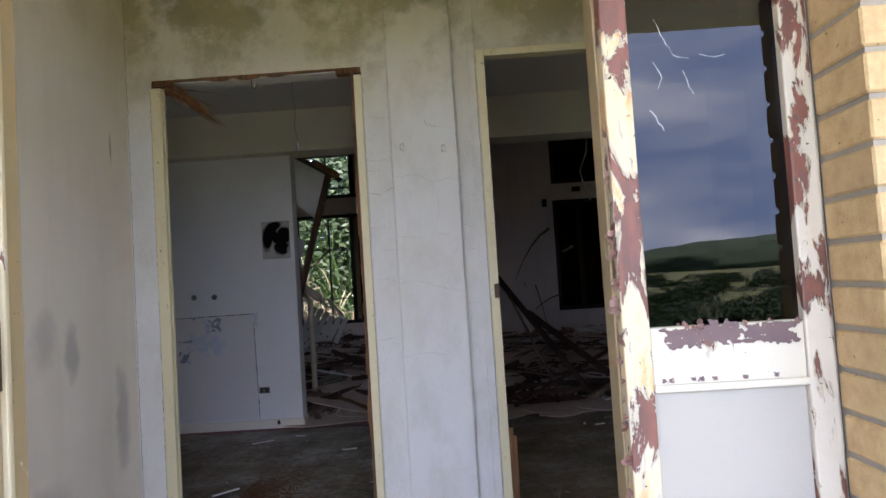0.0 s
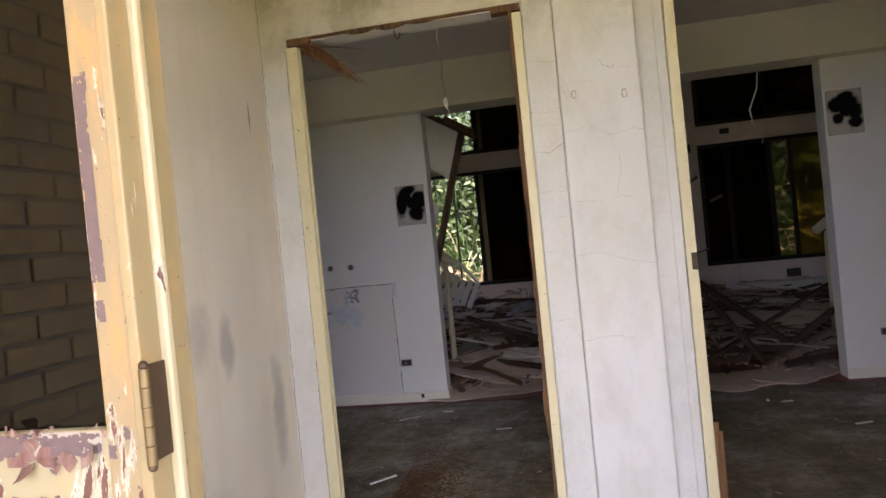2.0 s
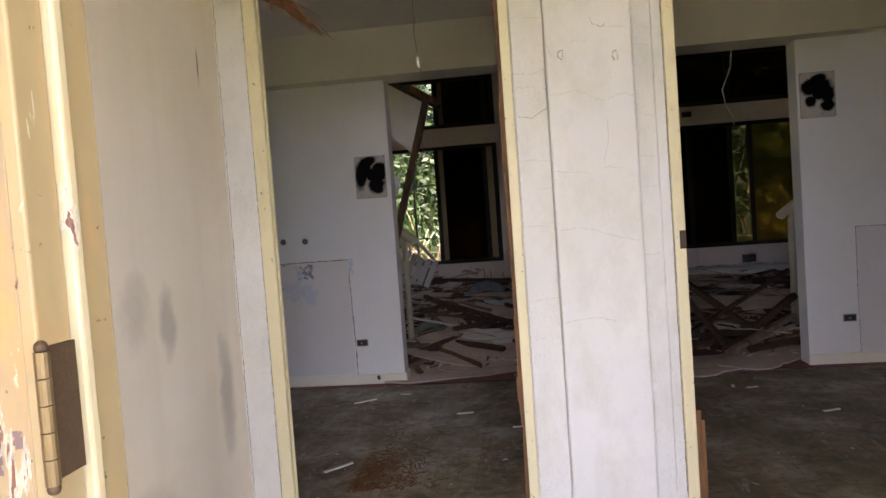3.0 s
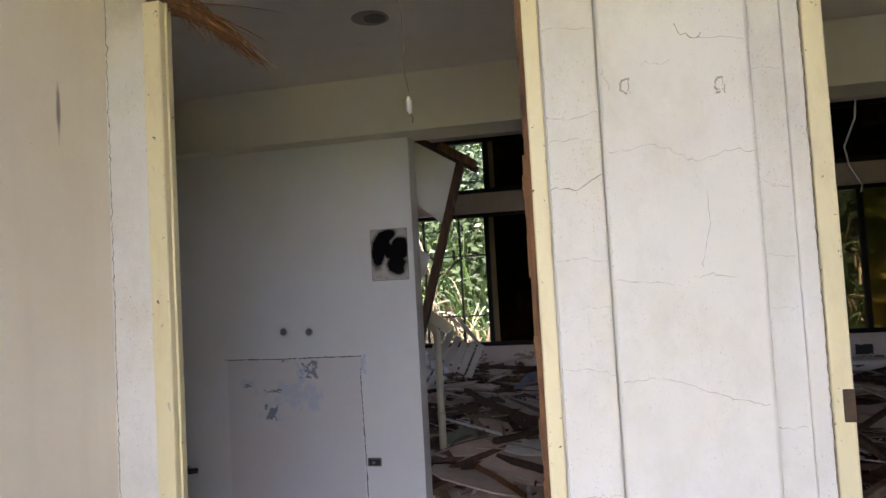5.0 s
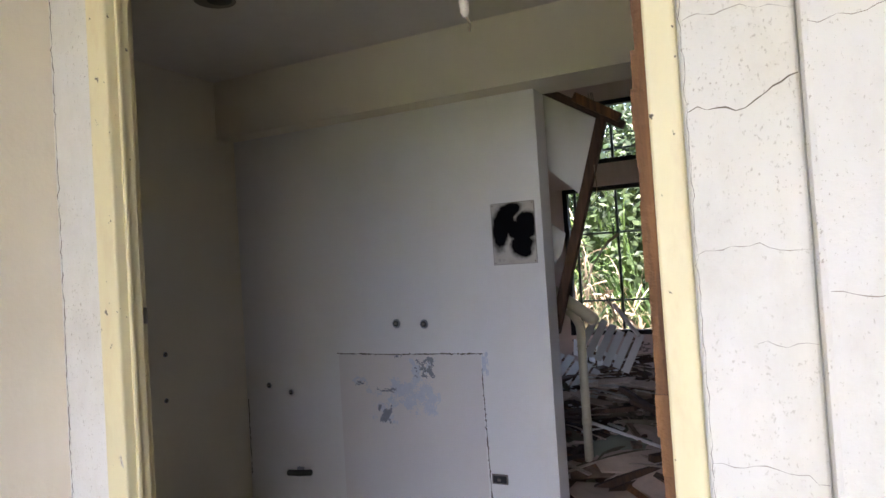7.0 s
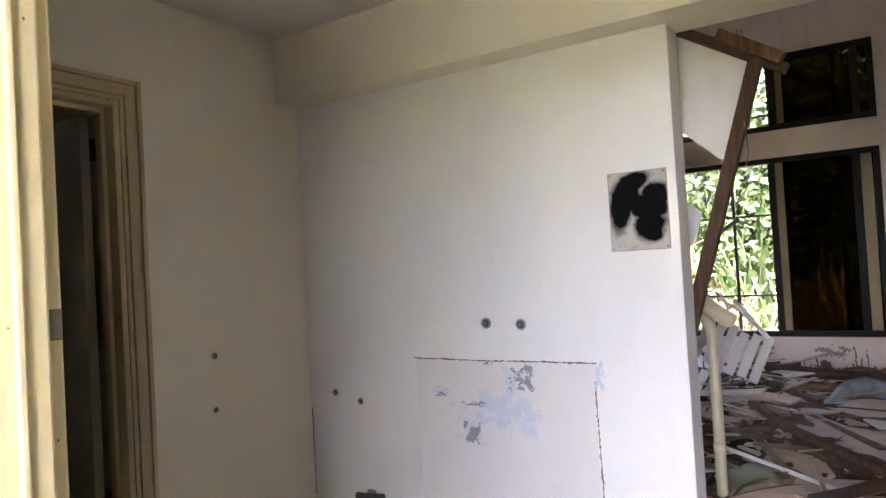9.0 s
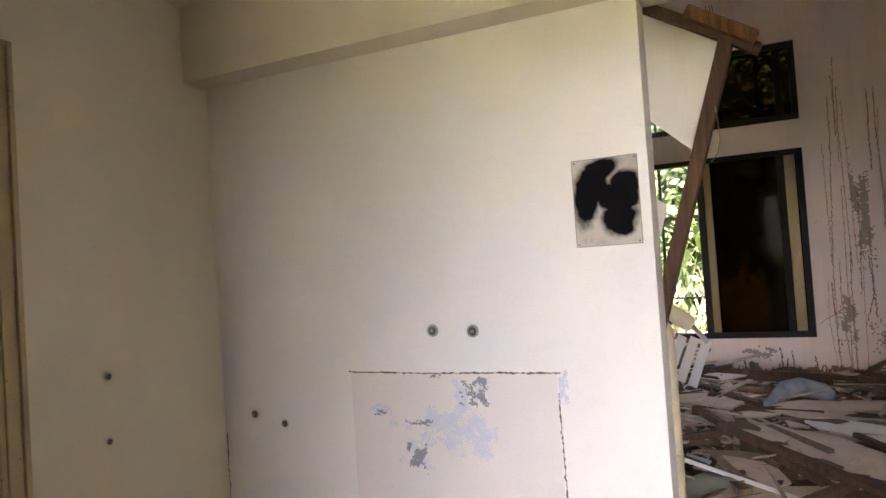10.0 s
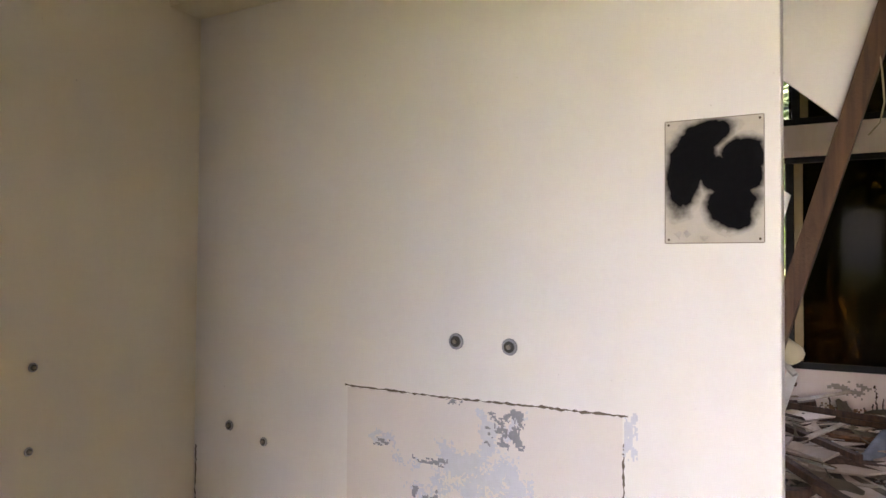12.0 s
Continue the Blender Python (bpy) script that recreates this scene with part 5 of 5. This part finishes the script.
# long leaning and crossing timbers
longs = (((0.62, 6.1, 1.15), (1.35, 5.75, 0.10), 0.05, M_wood, "dark timber leaning in the opening"), ((0.75, 6.2, 0.95), (1.12, 5.85, 0.06), 0.03, M_lath, "thin timber leaning in the opening"), ((0.95, 6.6, 0.75), (1.75, 6.0, 0.05), 0.06, M_wood, "dark timber leaning in the opening"),
    ((1.32, 5.62, 0.07), (1.95, 6.1, 0.24), 0.06, M_lath, "pale squared timber lying across the opening"), ((0.7, 5.5, 0.06), (2.1, 6.55, 0.55), 0.035, M_wood, "splintered batten slanting up from the floor"), ((1.5, 5.95, 0.1), (2.0, 6.2, 0.38), 0.07, M_wood, "dark timber slanting up to the handrail"),
    ((-0.95, 6.9, 0.42), (0.35, 6.1, 0.10), 0.045, M_wood, "long dark timber lying over the rubble"), ((-1.1, 7.3, 0.42), (-0.35, 6.5, 0.18), 0.05, M_wood, "long dark timber lying over the rubble"), ((-1.3, 8.3, 0.5), (0.6, 8.0, 0.42), 0.05, M_wood, "long dark timber lying over the rubble"),
    ((-0.7, 6.45, 0.16), (0.5, 6.9, 0.30), 0.06, M_wood, "long dark timber lying over the rubble"), ((-1.2, 6.75, 0.3), (-0.3, 6.3, 0.17), 0.03, M_pale_board, "pale edge strip over the rubble"), ((-1.28, 8.05, 0.98), (-1.04, 7.8, 0.74), 0.03, M_pale_board, "pale strip propped against the sill"))
for a, b, w, mt, lab in longs:
    bm = bmesh.new()
    beam_between(bm, a, b, w, w * 0.7, pr.uniform(-0.4, 0.4), 0.004)
    thing("fallen_timber", bm, mt, lab, "timber", "fallen timbers")
# large pale boards and battens lying slantwise before the window
big = [sheet_mesh("fallen_sheet", w, d, 0.012, mt, sd) for sd, (w, d, mt) in enumerate(((1.15, 0.42, M_board), (0.9, 0.34, M_board), (0.7, 0.5, M_board), (0.8, 0.22, M_pale_board)), 50)]
for k, x, y, z, yaw, tilt, roll in ((0, -0.82, 7.32, 0.27, -50, 4, 12), (1, -0.42, 7.0, 0.25, -42, 3, 10), (1, -0.95, 6.95, 0.22, -58, 4, 14), (2, -0.40, 7.75, 0.30, 20, 2, 10), (3, -0.2, 7.35, 0.29, -30, 3, 8), (2, 0.1, 6.9, 0.20, -15, 2, 8), (1, -0.6, 6.45, 0.17, 25, 0, 12), (3, -0.3, 6.3, 0.17, 10, 2, 14), (0, 0.2, 7.9, 0.30, 12, 0, 8), (1, -1.35, 8.35, 0.34, 10, 0, 10), (2, 0.9, 7.2, 0.24, 40, 0, 8), (0, 1.6, 7.0, 0.24, -25, 0, 10), (1, 0.45, 6.4, 0.15, -35, 2, 8)):
    lay(big[k], x, y, z, yaw, tilt, roll, "large pale torn ceiling board in the rubble" if k == 3 else "large stained pinkish ceiling board in the rubble", "fallen_sheet", "fallen sheets", "board")
longs += (((-1.2, 7.72, 0.31), (-0.70, 6.85, 0.27), 0.05, M_wood, "dark timber batten lying across pale boards"), ((-1.16, 7.32, 0.30), (-0.83, 6.55, 0.24), 0.035, M_lath, "weathered batten lying across pale boards"), ((-0.86, 7.6, 0.32), (-0.44, 6.98, 0.29), 0.035, M_lath, "weathered batten lying across pale boards"), ((-0.84, 7.55, 0.33), (-0.25, 7.5, 0.31), 0.025, M_lath, "thin pale lath over the rubble"),
    ((-1.32, 8.1, 0.37), (-0.30, 8.72, 0.36), 0.045, M_black, "long dark window frame strip behind the film"), ((-1.6, 8.55, 0.42), (-0.6, 8.75, 0.38), 0.03, M_wood, "dark batten along the damp wall"), ((-1.35, 8.3, 0.44), (-0.85, 8.75, 0.36), 0.035, M_wood, "dark batten along the damp wall"), ((-0.3, 7.3, 0.30), (0.25, 6.5, 0.2), 0.045, M_wood, "dark timber batten lying across pale boards"), ((-0.1, 8.2, 0.36), (0.7, 7.4, 0.27), 0.045, M_wood, "dark timber batten lying across pale boards"))
for a, b, w, mt, lab in longs[-9:]:
    bm = bmesh.new()
    beam_between(bm, a, b, w, w * 0.6, pr.uniform(-0.3, 0.3), 0.004)
    thing("fallen_timber", bm, mt, lab, "timber", "fallen timbers")
# bright sheets by the open window
M_white_sheet = plaster("bright_ceiling_panel", (0.82, 0.81, 0.78), (0.66, 0.62, 0.56), 0.4)
for x, y, z, yaw, rx, w, d in ((-1.27, 7.80, 0.68, 8, 48, 0.46, 0.42), (-1.62, 7.6, 0.50, 5, 20, 0.7, 0.5), (-1.45, 8.15, 0.52, 25, 25, 0.5, 0.35)):
    ob = thing("slatted_panel", boxes((-w / 2, w / 2, -d * 0.36, -d * 0.36 + 0.025, -0.01, 0.0), (-w / 2, w / 2, d * 0.3, d * 0.3 + 0.025, -0.01, 0.0), bevel=0.002), M_lath, "pale slatted panel lying askew by the window", "panel", "slatted panels")
    n_slat = int(w / 0.07)
    for q in range(n_slat):
        x0, x1 = -w / 2 + w * (q + 0.08) / n_slat, -w / 2 + w * (q + 0.84) / n_slat
        part("slat", boxes((x0, x1, -d / 2 + 0.04 * pr.random(), d / 2 - 0.06 * pr.random(), 0.0005, 0.009), bevel=0.001), M_white_sheet, ob)
    ob.matrix_world = pose(x, y, z, rx, 26, yaw)
# crumpled plastic film and the green sack
def crumpled(x0, y0, ux, uy, w, d, h, seed, n=28, m=14):
    """A crumpled film lying from a corner along one direction."""
    bm = bmesh.new()
    for i in range(n + 1):
        for j in range(m + 1):
            u, v = i / n, j / m
            vv = v + 0.12 * math.sin(u * 5 + seed)
            x, y = x0 + ux * w * u - uy * d * vv, y0 + uy * w * u + ux * d * vv
            z = h + 0.05 * abs(noise.noise(Vector((x * 5, y * 6, seed)))) + 0.03 * abs(noise.noise(Vector((x * 13, y * 15, seed))))
            bm.verts.new((x, y, z))
    bm.verts.ensure_lookup_table()
    for i in range(n):
        for j in range(m):
            a = i * (m + 1) + j
            bm.faces.new([bm.verts[q] for q in (a, a + m + 1, a + m + 2, a + 1)])
    bmesh.ops.solidify(bm, geom=bm.faces[:], thickness=0.002)
    return bm


thing("plastic_film", crumpled(-1.28, 7.55, 0.97, 0.24, 0.66, 0.5, 0.285, 3), M_film, "crumpled bluish clear plastic film over the rubble", "plastic film", "plastic films", smooth=True)
bm = bmesh.new()
tube(bm, [(-0.80, 7.72, 0.30), (-0.70, 7.82, 0.33), (-0.62, 8.0, 0.39), (-0.52, 8.08, 0.40), (-0.40, 8.08, 0.37), (-0.34, 8.04, 0.35)], lambda q: (0.03, 0.045, 0.06, 0.065, 0.06, 0.04)[min(5, int(q * 5.01))], 12)
for v in bm.verts:
    v.co += Vector((0, 0, 0.5)) * 0.05 * noise.noise(v.co * 14) + Vector((0.02, 0.02, 0)) * noise.noise(v.co * 9)
thing("plastic_sleeve", bm, M_film, "rolled milky plastic sleeve lying on the film", "plastic sleeve", smooth=True)
bm = bmesh.new()
bmesh.ops.create_icosphere(bm, subdivisions=4, radius=1)
for v in bm.verts:
    n_ = 1 + 0.16 * noise.noise(v.co * 2.2) + 0.05 * noise.noise(v.co * 7)
    v.co = Vector((v.co.x * 0.24 * n_, v.co.y * 0.20 * n_, max(-0.05, v.co.z * 0.14 * n_)))
    v.co += Vector((-0.95, 6.58, 0.12))
thing("sack", bm, M_tarp, "mossy grey-green lumpy sack on the rubble", "sack", smooth=True)
# chips on the room floor
bm = bmesh.new()
for i in range(520):
    x, y = pr.uniform(-2.6, 2.4), pr.uniform(3.25, 5.4)
    s = 0.003 + 0.016 * pr.random() ** 3
    m = pose(x, y, 0.001, pr.gauss(0, 9), pr.gauss(0, 9), pr.uniform(0, 360))
    c = m @ Vector((0, 0, 0.003))
    rim = [m @ Vector((s * pr.uniform(0.5, 1.6) * math.cos(q * 1.2566), s * pr.uniform(0.3, 0.8) * math.sin(q * 1.2566), 0.0005)) for q in range(5)]
    top, rim = bm.verts.new(c), [bm.verts.new(q) for q in rim]
    for q in range(5):
        bm.faces.new((top, rim[q], rim[(q + 1) % 5]))
thing("floor_chips", bm, M_board, "pale paint chips and dust scattered over the floor", "chips", kind="stuff")
for x, y, ln, yaw in ((-1.2, 4.96, 0.16, 35), (-0.5, 4.6, 0.10, 8), (-1.05, 3.75, 0.16, 48), (-0.15, 4.3, 0.12, 5), (1.5, 4.4, 0.10, 20), (1.16, 4.98, 0.05, 80), (1.26, 4.93, 0.07, 15), (-0.95, 5.1, 0.07, -10)):
    bm = boxes((-ln / 2, ln / 2, -0.008, 0.008, 0.001, 0.008), bevel=0.001)
    ob = thing("floor_splinter", bm, M_pale_board, "white splinter of ceiling strip on the grimy floor", "splinter", "splinters on the floor")
    ob.matrix_world = pose(x, y, 0, 0, 0, yaw)
# brown leaf litter in the doorway
bm = bmesh.new()
for i in range(500):
    x, y = -0.93 + abs(pr.gauss(0, 0.16)), 3.45 + abs(pr.gauss(0, 0.3))
    s = 0.006 + 0.02 * pr.random()
    box(bm, -s, s, -0.002, 0.002, 0.001, 0.004, 0, pose(x, y, 0.012 * pr.random(), 0, pr.uniform(-10, 10), pr.uniform(0, 180)))
thing("litter", bm, M_rot, "brown rotten wood litter on the floor", "litter", kind="stuff")
# tile joints of the floor
bm = bmesh.new()
for i in range(-5, 7):
    ribbon(bm, [(i * 0.46 + 0.1, 3.3, 0.0012), (i * 0.46 + 0.1, 5.35, 0.0012)], 0.0015, (0, 0, 1), 0.0006, i + 40)
for j in range(5):
    ribbon(bm, [(RX0, 3.4 + j * 0.46, 0.0013), (RX1, 3.4 + j * 0.46, 0.0013)], 0.0015, (0, 0, 1), 0.0006, j + 70)
joints = part("joint", bm, M_socket, floor, "dark tile joints")
structure("trim_threshold", M_wood, "thin dark strip at the floor's edge", (-1.0, 1.75, 5.352, 5.372, 0.0, 0.009), category="trim")


# ---- plants outside the back windows ----
def strap_clump(name, n, length, width, material, seed, spread):
    """Long arching strap leaves from one base."""
    r = random.Random(seed)
    bm = bmesh.new()
    for i in range(n):
        yaw, ln, lean = r.uniform(0, 6.283), length * r.uniform(0.55, 1.1), r.uniform(0.15, 0.9) * spread
        d, s = Vector((math.cos(yaw), math.sin(yaw), 0)), Vector((-math.sin(yaw), math.cos(yaw), 0))
        last = None
        b0 = Vector((r.uniform(-0.2, 0.2), r.uniform(-0.2, 0.2), 0))
        droop = r.uniform(0.5, 1.5)
        for j in range(6):
            q = j / 5
            p = b0 + d * (min(0.75, ln * lean) * q) + Vector((0, 0, ln * (q - droop * lean * 0.5 * q * q)))
            w = width * (1 - q) ** 0.6 * r.uniform(0.8, 1.1) + 0.001
            cur = (bm.verts.new(p - s * w), bm.verts.new(p + s * w + Vector((0, 0, 0.3 * w))))
            if last:
                bm.faces.new((last[0], last[1], cur[1], cur[0]))
            last = cur
    return mesh_of(name, bm, material)


clumps = [strap_clump("strap_plant", 60, 1.9, 0.022, M_leaf, 3, 1.3), strap_clump("strap_plant", 45, 2.5, 0.034, M_leaf_pale, 4, 1.2), strap_clump("strap_plant", 70, 1.4, 0.015, M_leaf, 5, 1.6), strap_clump("dry_plant", 60, 1.0, 0.014, M_dry_leaf, 6, 1.8)]
pl = random.Random(11)
for i in range(130):
    k = pl.choice((0, 0, 1, 1, 2, 2, 3))
    y = 10.6 + 2.6 * pl.random()
    x = pl.uniform(-4.5, 4.5) * (1 + (y - 9.5) * 0.12)
    ob = tagged(new("dry_plant" if k == 3 else "strap_plant", clumps[k]), "dry brown tangled fronds outside the window" if k == 3 else "tall green strap-leaved plant outside the window", "plant", "plants behind the house")
    s = pl.uniform(0.8, 1.25)
    ob.matrix_world = pose(x, y, -0.2 + (y - 9.5) * 0.18, pl.gauss(0, 9), pl.gauss(0, 9), pl.uniform(0, 360)) @ Matrix.Scale(s, 4)


def crossed_straps(name, n, material, seed):
    """Bent and broken strap leaves lying across one another."""
    r = random.Random(seed)
    bm = bmesh.new()
    for i in range(n):
        p = Vector((r.gauss(0, 0.28), r.gauss(0, 0.16), r.uniform(0.1, 1.0)))
        d = Vector((r.gauss(0, 0.8), r.gauss(0, 0.4), r.gauss(0.1, 0.9))).normalized()
        ln, w = r.uniform(0.25, 0.8), r.uniform(0.006, 0.017)
        side = d.cross(Vector((r.gauss(0, 1), r.gauss(0, 1), r.gauss(0, 1)))).normalized()
        last = None
        for j in range(5):
            q = j / 4
            c = p + d * ln * (q - 0.5) - Vector((0, 0, 0.5 * ln * q * q))
            hw = w * (1 - q * 0.85)
            cur = (bm.verts.new(c - side * hw), bm.verts.new(c + side * hw))
            if last:
                bm.faces.new((last[0], last[1], cur[1], cur[0]))
            last = cur
    return mesh_of(name, bm, material)


tangle = [crossed_straps("dry_plant", 70, M_dry_leaf, 41), crossed_straps("dry_plant", 55, M_dry_leaf, 42), crossed_straps("strap_plant", 60, M_leaf, 43)]
for i in range(36):
    k = pl.choice((0, 1, 2))
    ob = tagged(new("dry_plant" if k < 2 else "strap_plant", tangle[k]), "pale dry leaves bent across one another outside the window" if k < 2 else "dark green leaves tangled low outside the window", "plant", "plants behind the house")
    x = pl.uniform(-2.6, 3.6)
    ob.matrix_world = pose(x, pl.uniform(9.55, 10.5), pl.uniform(-0.2, 0.55), 0, 0, pl.uniform(0, 360)) @ Matrix.Scale(pl.uniform(0.8, 1.2), 4)


def bush_mesh(name, seed, n, rx, rz, leaf, material):
    r = random.Random(seed)
    bm = bmesh.new()
    for i in range(n):
        a, u = r.uniform(0, 6.283), r.random()
        lump = 1 + 0.35 * noise.noise(Vector((math.cos(a) * 1.5, math.sin(a) * 1.5, seed + u * 2)))
        p = Vector((math.cos(a) * rx * lump * math.sqrt(1 - u * u * 0.9), math.sin(a) * rx * lump * math.sqrt(1 - u * u * 0.9), rz * u * lump)) * r.uniform(0.7, 1.0)
        d = Vector((r.gauss(0, 1), r.gauss(0, 1), r.gauss(0.3, 1))).normalized() * leaf
        s = d.orthogonal().normalized() * leaf * 0.26
        bm.faces.new([bm.verts.new(q) for q in (p, p + d * 0.5 + s, p + d, p + d * 0.5 - s)])
    return mesh_of(name, bm, material)


# thicket that closes the view behind the house, and the bushes before it
far_bush = [bush_mesh("bush", s, 15000, 1.6, 2.2, 0.055, M_bush) for s in (1, 2)]
low_bush = [bush_mesh("bush", s, 1200, 2.4, 2.0, 0.3, M_leaf) for s in (5, 6)]
for i in range(26):
    x = -13 + i * 1.05
    ob = tagged(new("bush", far_bush[i % 2]), "dense green bush behind the house", "bush", "bushes")
    ob.matrix_world = pose(x, 14.6 + pl.uniform(-0.7, 0.7), -0.2, 0, 0, pl.uniform(0, 360)) @ Matrix.Scale(pl.uniform(2.0, 2.6), 4)
for i in range(260):
    y = -6 - 60 * pl.random() ** 1.4
    x = pl.uniform(-0.6, 0.9) * -y + pl.uniform(-4, 8)
    ob = tagged(new("bush", low_bush[i % 2]), "low scrubby green bush in the meadow", "bush", "bushes")
    ob.matrix_world = pose(x, y, -0.3, 0, 0, pl.uniform(0, 360)) @ Matrix.Diagonal((1, 1, 0.7, 1)) @ Matrix.Scale(pl.uniform(0.15, 0.40) * (1 - y * 0.012), 4)
# hazy cloudy sky low over the meadow, 600 m away
k = Mat("cloud_haze", 1.0)
n = k.noise(1.0, 7, 0.6, k.scaled(0.006, 0.006, 0.022), 0.6)
col = k.ramp(n, (0.36, (0.30, 0.39, 0.60)), (0.52, (0.50, 0.57, 0.72)), (0.70, (1.0, 1.0, 1.0)))
em = k.n.new("ShaderNodeEmission")
em.inputs["Strength"].default_value = 0.9
k.link(col, em.inputs["Color"])
k.link(em.outputs[0], k.n["Material Output"].inputs["Surface"])
bm = bmesh.new()
ring = [(600 * math.sin(radians(a)), -600 * math.cos(radians(a))) for a in range(-100, 101, 5)]
lo_, hi_ = [[bm.verts.new((x, y, z)) for x, y in ring] for z in (-6, 270)]
for i in range(len(ring) - 1):
    bm.faces.new((lo_[i], lo_[i + 1], hi_[i + 1], hi_[i]))
thing("backdrop_sky", bm, k.m, "hazy blue sky with low grey and white clouds", "sky", kind="structure", smooth=True)
# wooded hill on the horizon
bm = bmesh.new()
bmesh.ops.create_icosphere(bm, subdivisions=5, radius=1)
for v in bm.verts:
    k = 1 + 0.10 * noise.noise(v.co * 3) + 0.05 * noise.noise(v.co * 9) + 0.03 * noise.noise(v.co * 25)
    v.co = Vector((v.co.x * 48 * k, v.co.y * 24 * k, v.co.z * 9 * k))
M_hill = simple("wooded_hillside", (0.05, 0.075, 0.03), 0.95, 0, 0.5, 0.5, 0.8)
hill = thing("hill", bm, M_hill, "low wooded hill on the horizon", "hill", kind="structure", smooth=True)
hill.matrix_world = pose(82, -175, -1.5)
bm = bmesh.new()
gr = random.Random(8)
for i in range(9000):
    x, y = gr.uniform(-16, 26), -2.2 - 16 * gr.random() ** 1.5
    h, a = gr.uniform(0.1, 0.45), gr.uniform(0, 6.28)
    w = 0.008
    p = Vector((x, y, -0.2))
    tip = p + Vector((gr.gauss(0, 0.08), gr.gauss(0, 0.08), h))
    s = Vector((math.cos(a) * w, math.sin(a) * w, 0))
    bm.faces.new((bm.verts.new(p - s), bm.verts.new(p + s), bm.verts.new(tip)))
thing("grass", bm, M_leaf, "long rough grass before the porch", "grass", kind="stuff")


# ---- brick piers of the porch, brick by brick ----
def brick_mesh(l, d, h=0.065):
    bm = boxes((-l / 2, l / 2, -d / 2, d / 2, -h / 2, h / 2))
    bmesh.ops.bevel(bm, geom=bm.edges[:], offset=0.004, segments=1, affect="EDGES")
    return mesh_of("brick", bm, M_brick)


pier_r = structure("wall_pier_right", M_mortar, "tan brick pier beside the entrance", (0.999, 1.84, 1.022, 1.186, 0, 2.72))
pier_l = structure("wall_pier_left", M_mortar, "tan brick wall of the porch", (-1.60, -1.357, -0.9, 1.18, 0, 2.72), (-1.357, -0.937, 1.10, 1.186, 0, 2.72))
b_return, b_front, b_side = brick_mesh(0.215, 0.158), brick_mesh(0.215, 0.10), brick_mesh(0.10, 0.215)
for c in range(36):
    z = 0.0375 + c * 0.075
    off = 0.1125 if c % 2 else 0.0
    spots = [(b_return, 0.993 + 0.1075, 1.015 + 0.079, pier_r)] + [(b_front, 1.328 + k * 0.225, 1.015 + 0.05, pier_r) for k in range(3)]
    spots += [(b_side, -1.35 - 0.05, 1.06 - k * 0.225 - off, pier_l) for k in range(8)] + [(b_front, -1.044 - k * 0.225, 1.093 + 0.05, pier_l) for k in range(2)]
    for me, x, y, par in spots:
        if z > 2.7:
            continue
        o = new("brick", me)
        o.parent = par
        o.location = (x + rng.uniform(-0.001, 0.001), y + rng.uniform(-0.0015, 0.0015), z)
